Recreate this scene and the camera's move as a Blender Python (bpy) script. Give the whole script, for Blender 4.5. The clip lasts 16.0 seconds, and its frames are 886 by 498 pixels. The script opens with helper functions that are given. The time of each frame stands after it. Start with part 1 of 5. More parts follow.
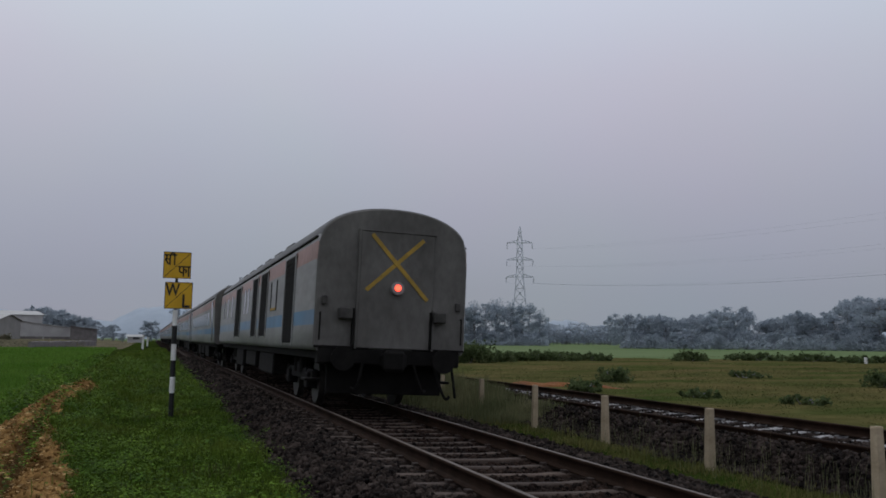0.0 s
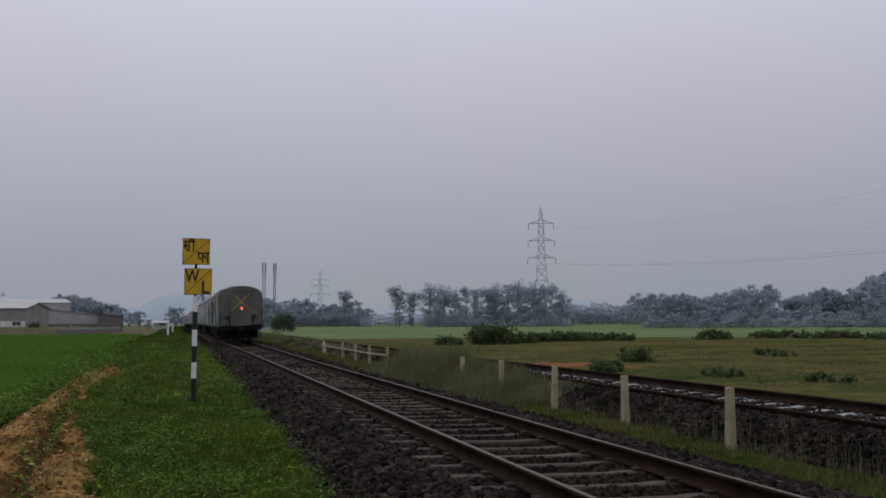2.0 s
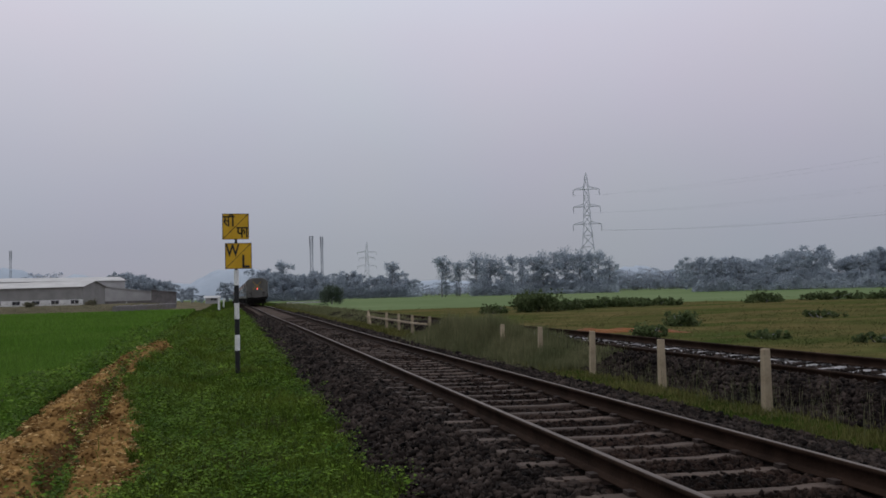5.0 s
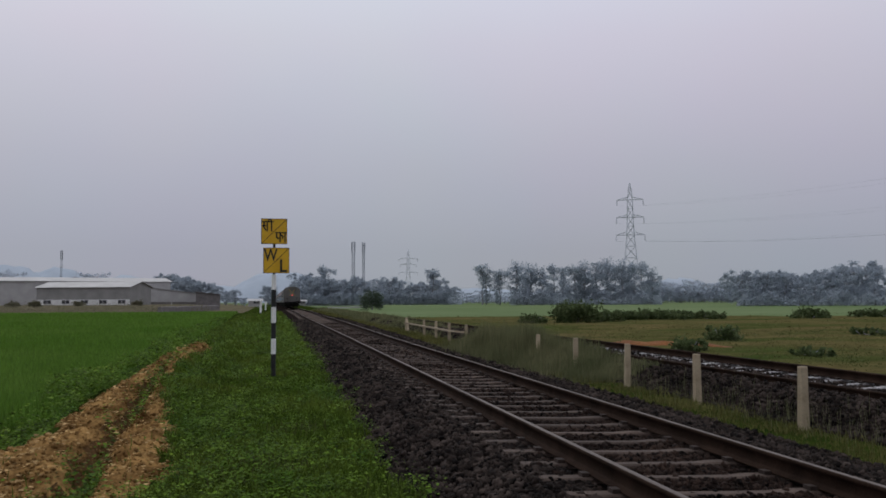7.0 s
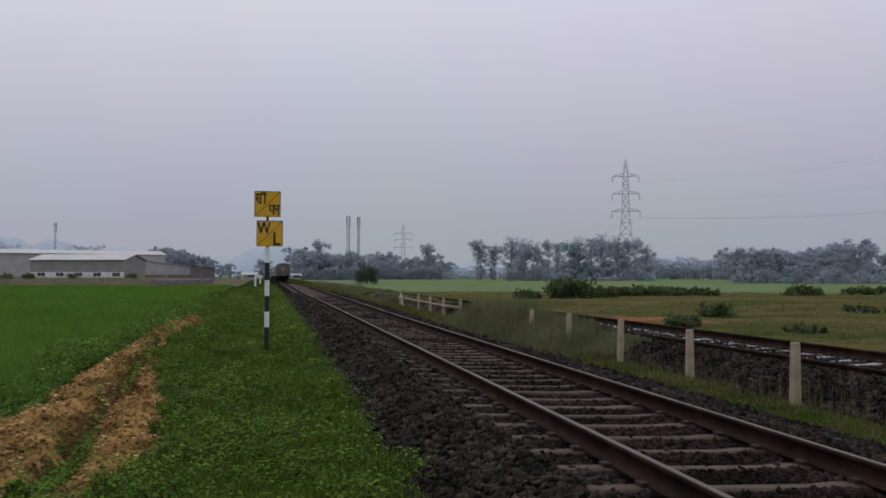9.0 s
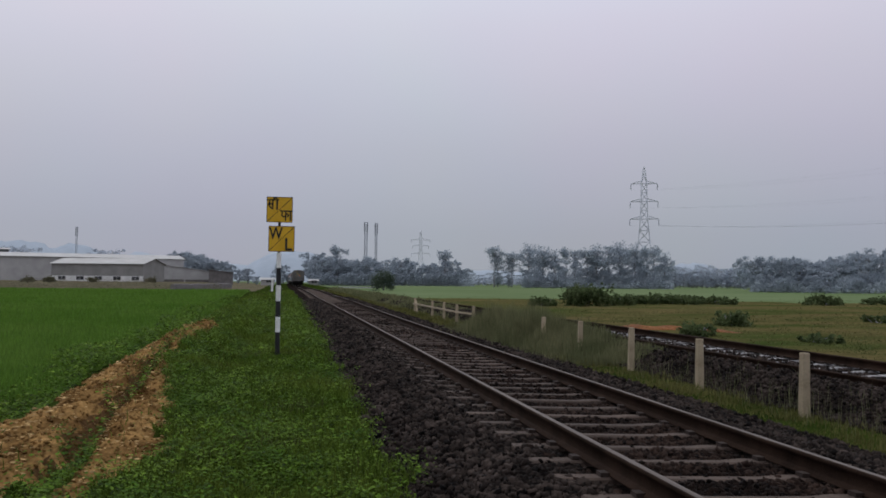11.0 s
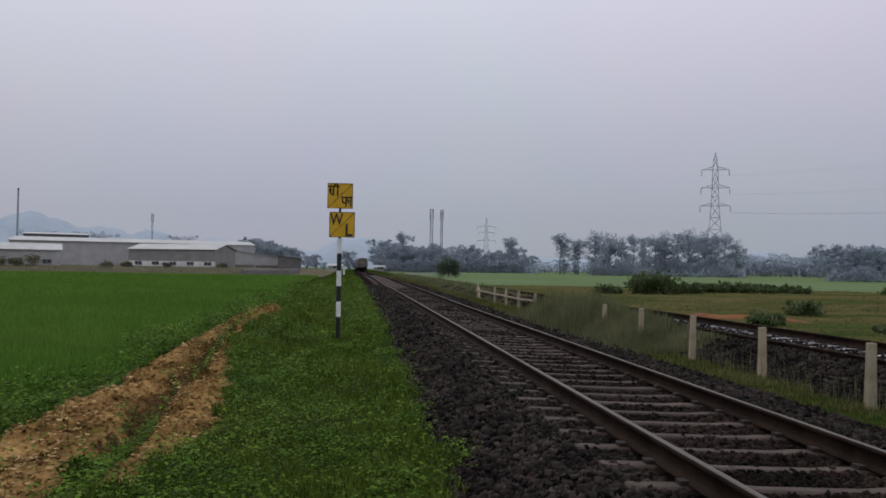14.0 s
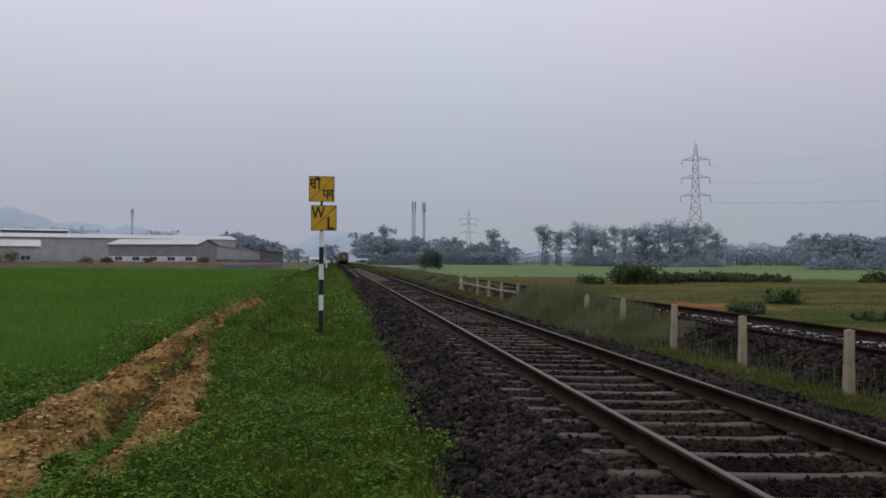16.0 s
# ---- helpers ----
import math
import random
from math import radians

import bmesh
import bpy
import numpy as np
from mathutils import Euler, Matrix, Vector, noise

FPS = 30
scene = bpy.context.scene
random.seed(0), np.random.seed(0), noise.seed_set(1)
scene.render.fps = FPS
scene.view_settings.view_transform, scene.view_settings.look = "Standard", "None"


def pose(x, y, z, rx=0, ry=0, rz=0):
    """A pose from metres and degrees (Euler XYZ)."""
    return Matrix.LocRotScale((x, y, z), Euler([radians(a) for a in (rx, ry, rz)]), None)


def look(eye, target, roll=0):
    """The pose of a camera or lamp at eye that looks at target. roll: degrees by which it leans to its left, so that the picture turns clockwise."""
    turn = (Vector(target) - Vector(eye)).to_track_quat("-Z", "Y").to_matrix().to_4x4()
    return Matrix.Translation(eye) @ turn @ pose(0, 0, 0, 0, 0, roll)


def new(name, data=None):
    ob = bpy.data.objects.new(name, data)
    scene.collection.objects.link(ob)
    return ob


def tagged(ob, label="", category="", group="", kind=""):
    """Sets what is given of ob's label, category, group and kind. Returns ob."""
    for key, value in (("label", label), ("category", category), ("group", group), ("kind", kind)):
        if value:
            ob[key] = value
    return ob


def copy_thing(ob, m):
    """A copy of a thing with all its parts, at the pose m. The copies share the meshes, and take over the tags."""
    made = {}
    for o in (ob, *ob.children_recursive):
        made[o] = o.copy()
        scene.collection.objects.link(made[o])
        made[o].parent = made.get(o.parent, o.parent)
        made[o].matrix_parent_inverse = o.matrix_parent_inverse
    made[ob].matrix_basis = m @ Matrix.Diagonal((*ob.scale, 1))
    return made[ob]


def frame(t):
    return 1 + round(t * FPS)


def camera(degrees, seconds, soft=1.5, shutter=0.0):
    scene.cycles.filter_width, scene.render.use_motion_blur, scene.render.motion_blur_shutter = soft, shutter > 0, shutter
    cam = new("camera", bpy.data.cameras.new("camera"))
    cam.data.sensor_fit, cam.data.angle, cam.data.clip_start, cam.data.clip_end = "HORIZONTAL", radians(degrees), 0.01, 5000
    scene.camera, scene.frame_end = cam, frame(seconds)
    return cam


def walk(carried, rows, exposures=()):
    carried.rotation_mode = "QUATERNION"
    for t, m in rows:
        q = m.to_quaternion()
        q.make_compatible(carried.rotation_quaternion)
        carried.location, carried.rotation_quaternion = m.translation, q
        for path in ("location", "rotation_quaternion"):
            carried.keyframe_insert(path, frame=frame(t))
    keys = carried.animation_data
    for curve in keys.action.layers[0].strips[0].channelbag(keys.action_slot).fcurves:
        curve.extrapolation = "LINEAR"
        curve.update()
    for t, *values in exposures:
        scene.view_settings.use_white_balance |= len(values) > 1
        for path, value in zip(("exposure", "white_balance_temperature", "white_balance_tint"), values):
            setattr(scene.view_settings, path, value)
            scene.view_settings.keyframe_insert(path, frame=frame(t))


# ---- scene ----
cam = camera(56.2, 16.0, soft=1.7)
EXPOSURES = [(0, -0.15, 6330, 8), (1.5, -0.11, 6400, 9), (2.5, -0.08, 6500, 10), (4, 0.02, 6520, 10), (7, 0.04, 6500, 10), (9, 0.13, 6480, 10), (12.5, 0.15, 6440, 9.5), (14.5, 0.15, 6400, 9), (16, 0.20, 6380, 9)]
PATH = [
    (0, (-4.071, -0.23, 1.383), (-3.427, 1.651, 1.603), 0.5),
    (0.5, (-4.088, -0.237, 1.451), (-3.461, 1.653, 1.636), 0.5),
    (1, (-4.102, -0.241, 1.382), (-3.498, 1.658, 1.544), 0.6),
    (1.5, (-4.064, -0.21, 1.376), (-3.412, 1.674, 1.54), -0.1),
    (2, (-3.967, -0.207, 1.389), (-3.371, 1.693, 1.566), -0.3),
    (2.5, (-3.895, -0.267, 1.371), (-3.317, 1.644, 1.498), -0.5),
    (3, (-3.906, -0.248, 1.368), (-3.282, 1.649, 1.475), -1.2),
    (3.5, (-3.909, -0.267, 1.368), (-3.266, 1.623, 1.489), -1.7),
    (4, (-3.867, -0.304, 1.348), (-3.328, 1.618, 1.466), -1.8),
    (4.2, (-3.83, -0.329, 1.362), (-3.332, 1.605, 1.475), -1.2),
    (6.3, (-3.727, -0.314, 1.36), (-3.241, 1.623, 1.46), -2.1),
    (6.5, (-3.717, -0.326, 1.381), (-3.262, 1.619, 1.484), -1.6),
    (7, (-3.631, -0.36, 1.373), (-3.238, 1.597, 1.499), -0.3),
    (7.5, (-3.557, -0.345, 1.36), (-3.165, 1.614, 1.448), 0.6),
    (8, (-3.579, -0.341, 1.352), (-3.149, 1.612, 1.419), 0.9),
    (8.5, (-3.6, -0.304, 1.357), (-3.171, 1.648, 1.424), 0.5),
    (9, (-3.596, -0.29, 1.355), (-3.191, 1.667, 1.421), 0.1),
    (9.2, (-3.574, -0.294, 1.355), (-3.215, 1.673, 1.43), 0.3),
    (11.3, (-3.441, -0.318, 1.358), (-3.074, 1.646, 1.44), 0.7),
    (11.5, (-3.454, -0.312, 1.343), (-3.078, 1.651, 1.416), 1.0),
    (12, (-3.436, -0.295, 1.35), (-3.069, 1.67, 1.423), 1.0),
    (12.5, (-3.376, -0.317, 1.347), (-3.122, 1.665, 1.414), 1.9),
    (13, (-3.32, -0.364, 1.351), (-3.134, 1.626, 1.413), 1.2),
    (13.5, (-3.29, -0.38, 1.346), (-3.111, 1.611, 1.418), 1.0),
    (14, (-3.28, -0.357, 1.339), (-3.073, 1.632, 1.387), 0.9),
    (14.5, (-3.273, -0.344, 1.337), (-3.019, 1.639, 1.38), 1.2),
    (15, (-3.282, -0.362, 1.334), (-3.051, 1.624, 1.368), 0.7),
    (15.5, (-3.278, -0.37, 1.335), (-3.028, 1.614, 1.36), 0.4),
    (16, (-3.276, -0.364, 1.336), (-3.027, 1.62, 1.366), 0.3),
]
walk(cam, [(t, look(eye, target, roll)) for t, eye, target, roll in PATH], EXPOSURES)

# ---- world, light ----
world = bpy.data.worlds.new("overcast_sky")
scene.world = world
world.use_nodes = True
wn, wl = world.node_tree.nodes, world.node_tree.links
wn.clear()
w_out = wn.new("ShaderNodeOutputWorld")
w_bg = wn.new("ShaderNodeBackground")
w_sky = wn.new("ShaderNodeTexSky")
w_sky.sky_type = "NISHITA"
w_sky.sun_disc = False
w_sky.sun_elevation, w_sky.sun_rotation = radians(38), radians(-20)
w_co = wn.new("ShaderNodeTexCoord")
w_sep = wn.new("ShaderNodeSeparateXYZ")
w_ramp = wn.new("ShaderNodeValToRGB")
els = w_ramp.color_ramp.elements
els[0].position, els[0].color = 0.0, (0.275, 0.299, 0.362, 1)
els[1].position, els[1].color = 1.0, (0.80, 0.81, 0.88, 1)
for at, col in ((0.06, (0.306, 0.320, 0.387, 1)), (0.16, (0.402, 0.401, 0.478, 1)), (0.30, (0.548, 0.538, 0.624, 1)), (0.46, (0.690, 0.735, 0.840, 1))):
    e = els.new(at)
    e.color = col
w_noise = wn.new("ShaderNodeTexNoise")
w_noise.inputs["Scale"].default_value, w_noise.inputs["Detail"].default_value = 2.2, 4.0
w_mul = wn.new("ShaderNodeMix")
w_mul.data_type, w_mul.blend_type = "RGBA", "SOFT_LIGHT"
w_mul.inputs[0].default_value = 0.16
w_add = wn.new("ShaderNodeMix")
w_add.data_type, w_add.blend_type = "RGBA", "ADD"
w_add.inputs[0].default_value = 0.004
wl.new(w_co.outputs["Generated"], w_sep.inputs[0])
wl.new(w_sep.outputs["Z"], w_ramp.inputs[0])
wl.new(w_co.outputs["Generated"], w_noise.inputs["Vector"])
wl.new(w_ramp.outputs[0], w_mul.inputs[6])
wl.new(w_noise.outputs["Color"], w_mul.inputs[7])
wl.new(w_mul.outputs[2], w_add.inputs[6])
wl.new(w_sky.outputs[0], w_add.inputs[7])
wl.new(w_add.outputs[2], w_bg.inputs[0])
w_bg.inputs[1].default_value = 1.0
wl.new(w_bg.outputs[0], w_out.inputs[0])

sun = new("sun", bpy.data.lights.new("sun", "SUN"))
sun.data.energy, sun.data.angle, sun.data.color = 0.5, radians(25), (1.0, 0.96, 0.93)
sun.matrix_world = look((0, 0, 50), (12, -28, 18))


# ---- materials ----
def material(name, c1, c2, scale=4.0, rough=0.85, metal=0.0, bump=0.0, bump_scale=40.0, fine=0.25, rand=0.0, island=0.0, spec=0.3, stretch=None, thin=0.0):
    """Two colours mixed by coarse noise, varied by fine noise, by object and by loose piece, with fine relief."""
    m = bpy.data.materials.new(name)
    m.use_nodes = True
    n, l = m.node_tree.nodes, m.node_tree.links
    b = n["Principled BSDF"]
    b.inputs["Roughness"].default_value, b.inputs["Metallic"].default_value = rough, metal
    b.inputs["Specular IOR Level"].default_value = spec
    co = n.new("ShaderNodeTexCoord")
    vec = co.outputs["Object"]
    if stretch:
        mp = n.new("ShaderNodeMapping")
        mp.inputs["Scale"].default_value = stretch
        l.new(vec, mp.inputs[0])
        vec = mp.outputs[0]
    coarse = n.new("ShaderNodeTexNoise")
    coarse.inputs["Scale"].default_value, coarse.inputs["Detail"].default_value = scale, 6.0
    l.new(vec, coarse.inputs["Vector"])
    ramp = n.new("ShaderNodeValToRGB")
    ramp.color_ramp.elements[0].position, ramp.color_ramp.elements[1].position = 0.32, 0.68
    ramp.color_ramp.elements[0].color, ramp.color_ramp.elements[1].color = (*c1, 1), (*c2, 1)
    l.new(coarse.outputs["Fac"], ramp.inputs[0])
    col = ramp.outputs[0]

    def scaled(col, value, amount):
        lo = n.new("ShaderNodeMapRange")
        lo.inputs["To Min"].default_value, lo.inputs["To Max"].default_value = 1 - amount, 1 + amount
        l.new(value, lo.inputs[0])
        mix = n.new("ShaderNodeVectorMath")
        mix.operation = "SCALE"
        l.new(col, mix.inputs[0])
        l.new(lo.outputs[0], mix.inputs["Scale"])
        return mix.outputs[0]

    small = n.new("ShaderNodeTexNoise")
    small.inputs["Scale"].default_value, small.inputs["Detail"].default_value = scale * 9, 4.0
    l.new(vec, small.inputs["Vector"])
    if fine:
        col = scaled(col, small.outputs["Fac"], fine)
    if rand:
        col = scaled(col, n.new("ShaderNodeObjectInfo").outputs["Random"], rand)
    if island:
        col = scaled(col, n.new("ShaderNodeNewGeometry").outputs["Random Per Island"], island)
    l.new(col, b.inputs["Base Color"])
    if bump:
        rel = n.new("ShaderNodeTexNoise")
        rel.inputs["Scale"].default_value, rel.inputs["Detail"].default_value = bump_scale, 5.0
        l.new(vec, rel.inputs["Vector"])
        bp = n.new("ShaderNodeBump")
        bp.inputs["Strength"].default_value, bp.inputs["Distance"].default_value = bump, 1.0 / bump_scale
        l.new(rel.outputs["Fac"], bp.inputs["Height"])
        l.new(bp.outputs[0], b.inputs["Normal"])
    if thin:
        tr = n.new("ShaderNodeBsdfTranslucent")
        l.new(col, tr.inputs[0])
        mx = n.new("ShaderNodeMixShader")
        mx.inputs[0].default_value = thin
        l.new(b.outputs[0], mx.inputs[1])
        l.new(tr.outputs[0], mx.inputs[2])
        l.new(mx.outputs[0], n["Material Output"].inputs[0])
    return m


def glowing(name, colour, strength):
    m = bpy.data.materials.new(name)
    m.use_nodes = True
    b = m.node_tree.nodes["Principled BSDF"]
    b.inputs["Base Color"].default_value = (*colour, 1)
    b.inputs["Emission Color"].default_value, b.inputs["Emission Strength"].default_value = (*colour, 1), strength
    return m


M_VERGE = material("verge_soil", (0.016, 0.028, 0.005), (0.036, 0.052, 0.010), 1.6, bump=0.6, bump_scale=14, spec=0.0)
M_PADDY = material("paddy_green", (0.075, 0.148, 0.024), (0.104, 0.184, 0.038), 0.10, bump=0.8, bump_scale=6, stretch=(1, 0.6, 1), fine=0.3, spec=0.0)
M_FIELD = material("rough_pasture", (0.044, 0.062, 0.017), (0.128, 0.098, 0.044), bump=0.8, bump_scale=3, stretch=(0.4, 1, 1), spec=0.0, fine=0.55, scale=0.26)
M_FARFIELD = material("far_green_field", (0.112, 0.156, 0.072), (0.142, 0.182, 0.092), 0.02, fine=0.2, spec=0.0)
M_DIRT = material("dug_earth", (0.078, 0.040, 0.014), (0.345, 0.205, 0.078), 2.2, bump=1.0, spec=0.0, stretch=(1.0, 0.45, 1.0), fine=0.75, bump_scale=11)
M_STRAW = material("bleached_straw", (0.240, 0.150, 0.062), (0.500, 0.350, 0.165), 1.4, rough=0.8, fine=0.2, spec=0.04, thin=0.2, island=0.45)
M_WASTE = material("scrubby_brown_ground", (0.095, 0.088, 0.052), (0.165, 0.142, 0.098), 0.12, bump=0.8, bump_scale=3, fine=0.4, spec=0.0)
# darker copy of the dug earth, for shade painted into the rut
M_RUT_SHADE = material("shaded_rut_earth", (0.055, 0.031, 0.014), (0.115, 0.066, 0.030), 3.0, bump=1.0, bump_scale=20, fine=0.35, spec=0.0)
M_BED = material("ballast_bed", (0.012, 0.0094, 0.0082), (0.022, 0.0172, 0.0150), 5.0, bump=1.0, bump_scale=22, fine=0.5, spec=0.0)
M_STONE = material("ballast_stone", (0.0072, 0.0054, 0.0046), (0.0385, 0.0292, 0.0245), 2.0, rough=0.8, fine=0.35, spec=0.05, island=0.97)
M_STONE_RUST = material("ballast_stone_rusty", (0.0085, 0.0054, 0.0041), (0.0270, 0.0172, 0.0132), 1.0, rough=0.8, fine=0.35, spec=0.05, island=0.9)
M_RAIL = material("rusty_rail", (0.0150, 0.0090, 0.0062), (0.0330, 0.0200, 0.0138), 3.0, rough=0.75, bump=0.3, fine=0.3, spec=0.03)
M_RAILTOP = material("worn_rail_head", (0.075, 0.059, 0.048), (0.135, 0.111, 0.093), 1.2, fine=0.2, stretch=(6, 0.4, 1), rough=0.55, spec=0.15)
M_SLEEPER = material("concrete_sleeper", (0.040, 0.0265, 0.0200), (0.084, 0.060, 0.0465), 3.0, rough=0.85, bump=0.4, bump_scale=50, rand=0.25)
M_SLEEPER_WET = material("wet_pale_sleeper", (0.20, 0.19, 0.19), (0.36, 0.35, 0.35), 3.0, rough=0.30, bump=0.2, bump_scale=50, rand=0.4)
M_CLIP = material("rusty_clip", (0.020, 0.013, 0.010), (0.038, 0.024, 0.018), 20, rough=0.7)
M_CONCRETE = material("weathered_concrete_post", (0.25, 0.20, 0.128), (0.38, 0.31, 0.212), 3.0, bump=0.4, bump_scale=40, rand=0.15)
M_YELLOW = material("yellow_sign_enamel", (0.56, 0.315, 0.010), (0.66, 0.385, 0.020), 3.0, rough=0.45, fine=0.12)
M_BLACK = material("black_paint", (0.010, 0.010, 0.011), (0.022, 0.022, 0.022), 6.0, rough=0.55)
M_WHITE = material("white_paint", (0.62, 0.61, 0.58), (0.78, 0.77, 0.75), 4.0, rough=0.6)
M_WEED = material("weed_leaf", (0.034, 0.084, 0.007), (0.122, 0.192, 0.022), 0.9, rough=0.6, fine=0.25, spec=0.03, thin=0.3, island=0.8)
M_GRASS = material("verge_grass", (0.046, 0.088, 0.010), (0.112, 0.148, 0.026), 0.4, rough=0.65, fine=0.2, spec=0.03, thin=0.3, island=0.55)
M_FENCEGRASS = material("olive_fence_grass", (0.064, 0.072, 0.019), (0.150, 0.140, 0.050), 0.9, rough=0.7, fine=0.2, spec=0.04, thin=0.4, island=0.5)
M_SCRUB = material("dull_scrub_leaf", (0.110, 0.112, 0.068), (0.185, 0.165, 0.120), 0.15, rough=0.8, fine=0.2, spec=0.0, thin=0.5, island=0.3)
M_RICE = material("rice_blade", (0.082, 0.168, 0.022), (0.118, 0.206, 0.036), 0.12, rough=0.6, fine=0.2, spec=0.06, thin=0.35, island=0.25)
M_TALL = material("tall_seeding_grass", (0.094, 0.108, 0.050), (0.190, 0.184, 0.098), 0.7, rough=0.75, fine=0.2, spec=0.05, thin=0.4, island=0.3)
M_DRY = material("pasture_grass", (0.048, 0.070, 0.020), (0.128, 0.114, 0.048), 0.16, rough=0.75, fine=0.2, spec=0.05, thin=0.3, island=0.22)
M_BUSH = material("dark_bush_leaf", (0.062, 0.090, 0.036), (0.100, 0.126, 0.054), 1.0, rough=0.65, spec=0.08, island=0.4, thin=0.5)
M_BARK = material("grey_bark", (0.18, 0.18, 0.19), (0.26, 0.26, 0.265), 2.0, rough=0.9)
# far foliage: mist is painted into both leaf colours, more into the second
M_LEAF_HAZE = material("haze_tinted_leaf", (0.330, 0.376, 0.425), (0.372, 0.420, 0.464), 0.15, rough=0.8, spec=0.0, island=0.05, thin=0.5)
M_LEAF_FAR_HAZE = material("far_haze_tinted_leaf", (0.450, 0.500, 0.570), (0.495, 0.545, 0.612), 0.1, rough=0.9, spec=0.0, island=0.08, thin=0.5)
# the hills' base colour holds the distance haze
M_HILL_HAZE = material("haze_coloured_hill", (0.325, 0.372, 0.425), (0.375, 0.422, 0.475), 0.006, rough=1.0, fine=0.1, spec=0.0)
# galvanised steel, lightened to paint haze onto the pylons
M_STEEL_HAZE = material("haze_paled_galvanised_lattice", (0.52, 0.54, 0.58), (0.60, 0.62, 0.66), 1.0, rough=0.6, metal=0.1)
M_MAST = material("grey_mast_steel", (0.24, 0.26, 0.30), (0.32, 0.34, 0.38), 1.0, rough=0.7)
M_WIRE = material("aluminium_wire", (0.36, 0.38, 0.42), (0.44, 0.46, 0.50), 1.0, rough=0.6)
M_ROOF = material("pale_roof_sheet", (0.32, 0.315, 0.305), (0.41, 0.405, 0.395), 0.3, rough=0.6, fine=0.1)
M_WALLSHEET = material("grey_wall_sheet", (0.200, 0.195, 0.185), (0.260, 0.250, 0.240), 0.4, rough=0.7, fine=0.12)
M_WALLPALE = material("pale_plaster_wall", (0.330, 0.320, 0.315), (0.410, 0.400, 0.390), 0.4, rough=0.8, fine=0.12)
M_PLINTH = material("white_plinth", (0.58, 0.57, 0.55), (0.70, 0.69, 0.67), 0.6, rough=0.8)
M_CREAM = material("faded_cream_plaster", (0.34, 0.29, 0.19), (0.44, 0.38, 0.26), 0.4, rough=0.8, fine=0.15)
M_DARKROOF = material("dark_sheet_roofing", (0.10, 0.105, 0.11), (0.15, 0.155, 0.16), 0.4, rough=0.7, fine=0.15)
M_LONE = material("dark_blue_green_leaf", (0.062, 0.088, 0.062), (0.098, 0.122, 0.088), 0.8, rough=0.7, spec=0.03, island=0.3, thin=0.5)
M_DARKWIN = material("dark_opening", (0.03, 0.03, 0.035), (0.05, 0.05, 0.055), 1.0, rough=0.5)
M_MOUND = material("dark_stone_wall", (0.12, 0.11, 0.11), (0.18, 0.165, 0.16), 1.0, bump=0.8, bump_scale=4)
M_ORANGE = material("orange_laterite", (0.130, 0.046, 0.012), (0.250, 0.092, 0.022), 0.8, bump=0.8, bump_scale=6)
M_COACH = material("grey_coach_paint", (0.150, 0.148, 0.142), (0.300, 0.296, 0.288), 0.5, rough=0.42, stretch=(1, 0.3, 1), spec=0.5, fine=0.35)
M_COACH_RED = material("faded_red_band", (0.250, 0.155, 0.135), (0.360, 0.215, 0.185), 0.6, rough=0.45, spec=0.5, fine=0.3)
M_COACH_BLUE = material("blue_band", (0.070, 0.190, 0.320), (0.230, 0.255, 0.290), 0.16, rough=0.45, spec=0.5, fine=0.3)
M_COACH_ROOF = material("grimy_coach_roof", (0.105, 0.105, 0.108), (0.160, 0.160, 0.165), 0.7, rough=0.7, fine=0.2, stretch=(1, 0.25, 1))
M_COACH_END = material("grimy_end_wall", (0.078, 0.073, 0.066), (0.138, 0.131, 0.121), 1.1, rough=0.75, fine=0.3, stretch=(1, 1, 0.6), bump=0.1, bump_scale=20)
M_UNDER = material("dark_underframe", (0.006, 0.0055, 0.005), (0.013, 0.012, 0.011), 3.0, rough=0.8, spec=0.1)
M_BOX = material("dirty_grey_fitting", (0.030, 0.028, 0.026), (0.062, 0.058, 0.053), 4.0, rough=0.8, fine=0.3)
M_GLASS = material("tinted_window", (0.02, 0.022, 0.025), (0.03, 0.032, 0.036), 1.0, rough=0.12, spec=0.6)
M_XMARK = material("yellow_cross_paint", (0.27, 0.180, 0.038), (0.42, 0.265, 0.042), 5.0, rough=0.7, fine=0.35)
M_WHEEL = material("worn_wheel_steel", (0.03, 0.027, 0.025), (0.06, 0.055, 0.05), 3.0, rough=0.5, metal=0.5)
M_LAMP = glowing("red_tail_lamp", (1.0, 0.07, 0.035), 3.6)


# ---- building helpers ----
def part(name, bm, mat, parent=None, label=""):
    """Links a bmesh as one mesh object, under a thing or a part if one is given."""
    me = bpy.data.meshes.new(name)
    bm.to_mesh(me)
    bm.free()
    return part_mesh(name, me, mat, parent, label)


def part_mesh(name, me, mat, parent=None, label=""):
    for m in mat if isinstance(mat, (list, tuple)) else [mat]:
        if len(me.materials) < (len(mat) if isinstance(mat, (list, tuple)) else 1):
            me.materials.append(m)
    ob = new(name, me)
    ob.parent = parent
    if label:
        ob["label"] = label
    return ob


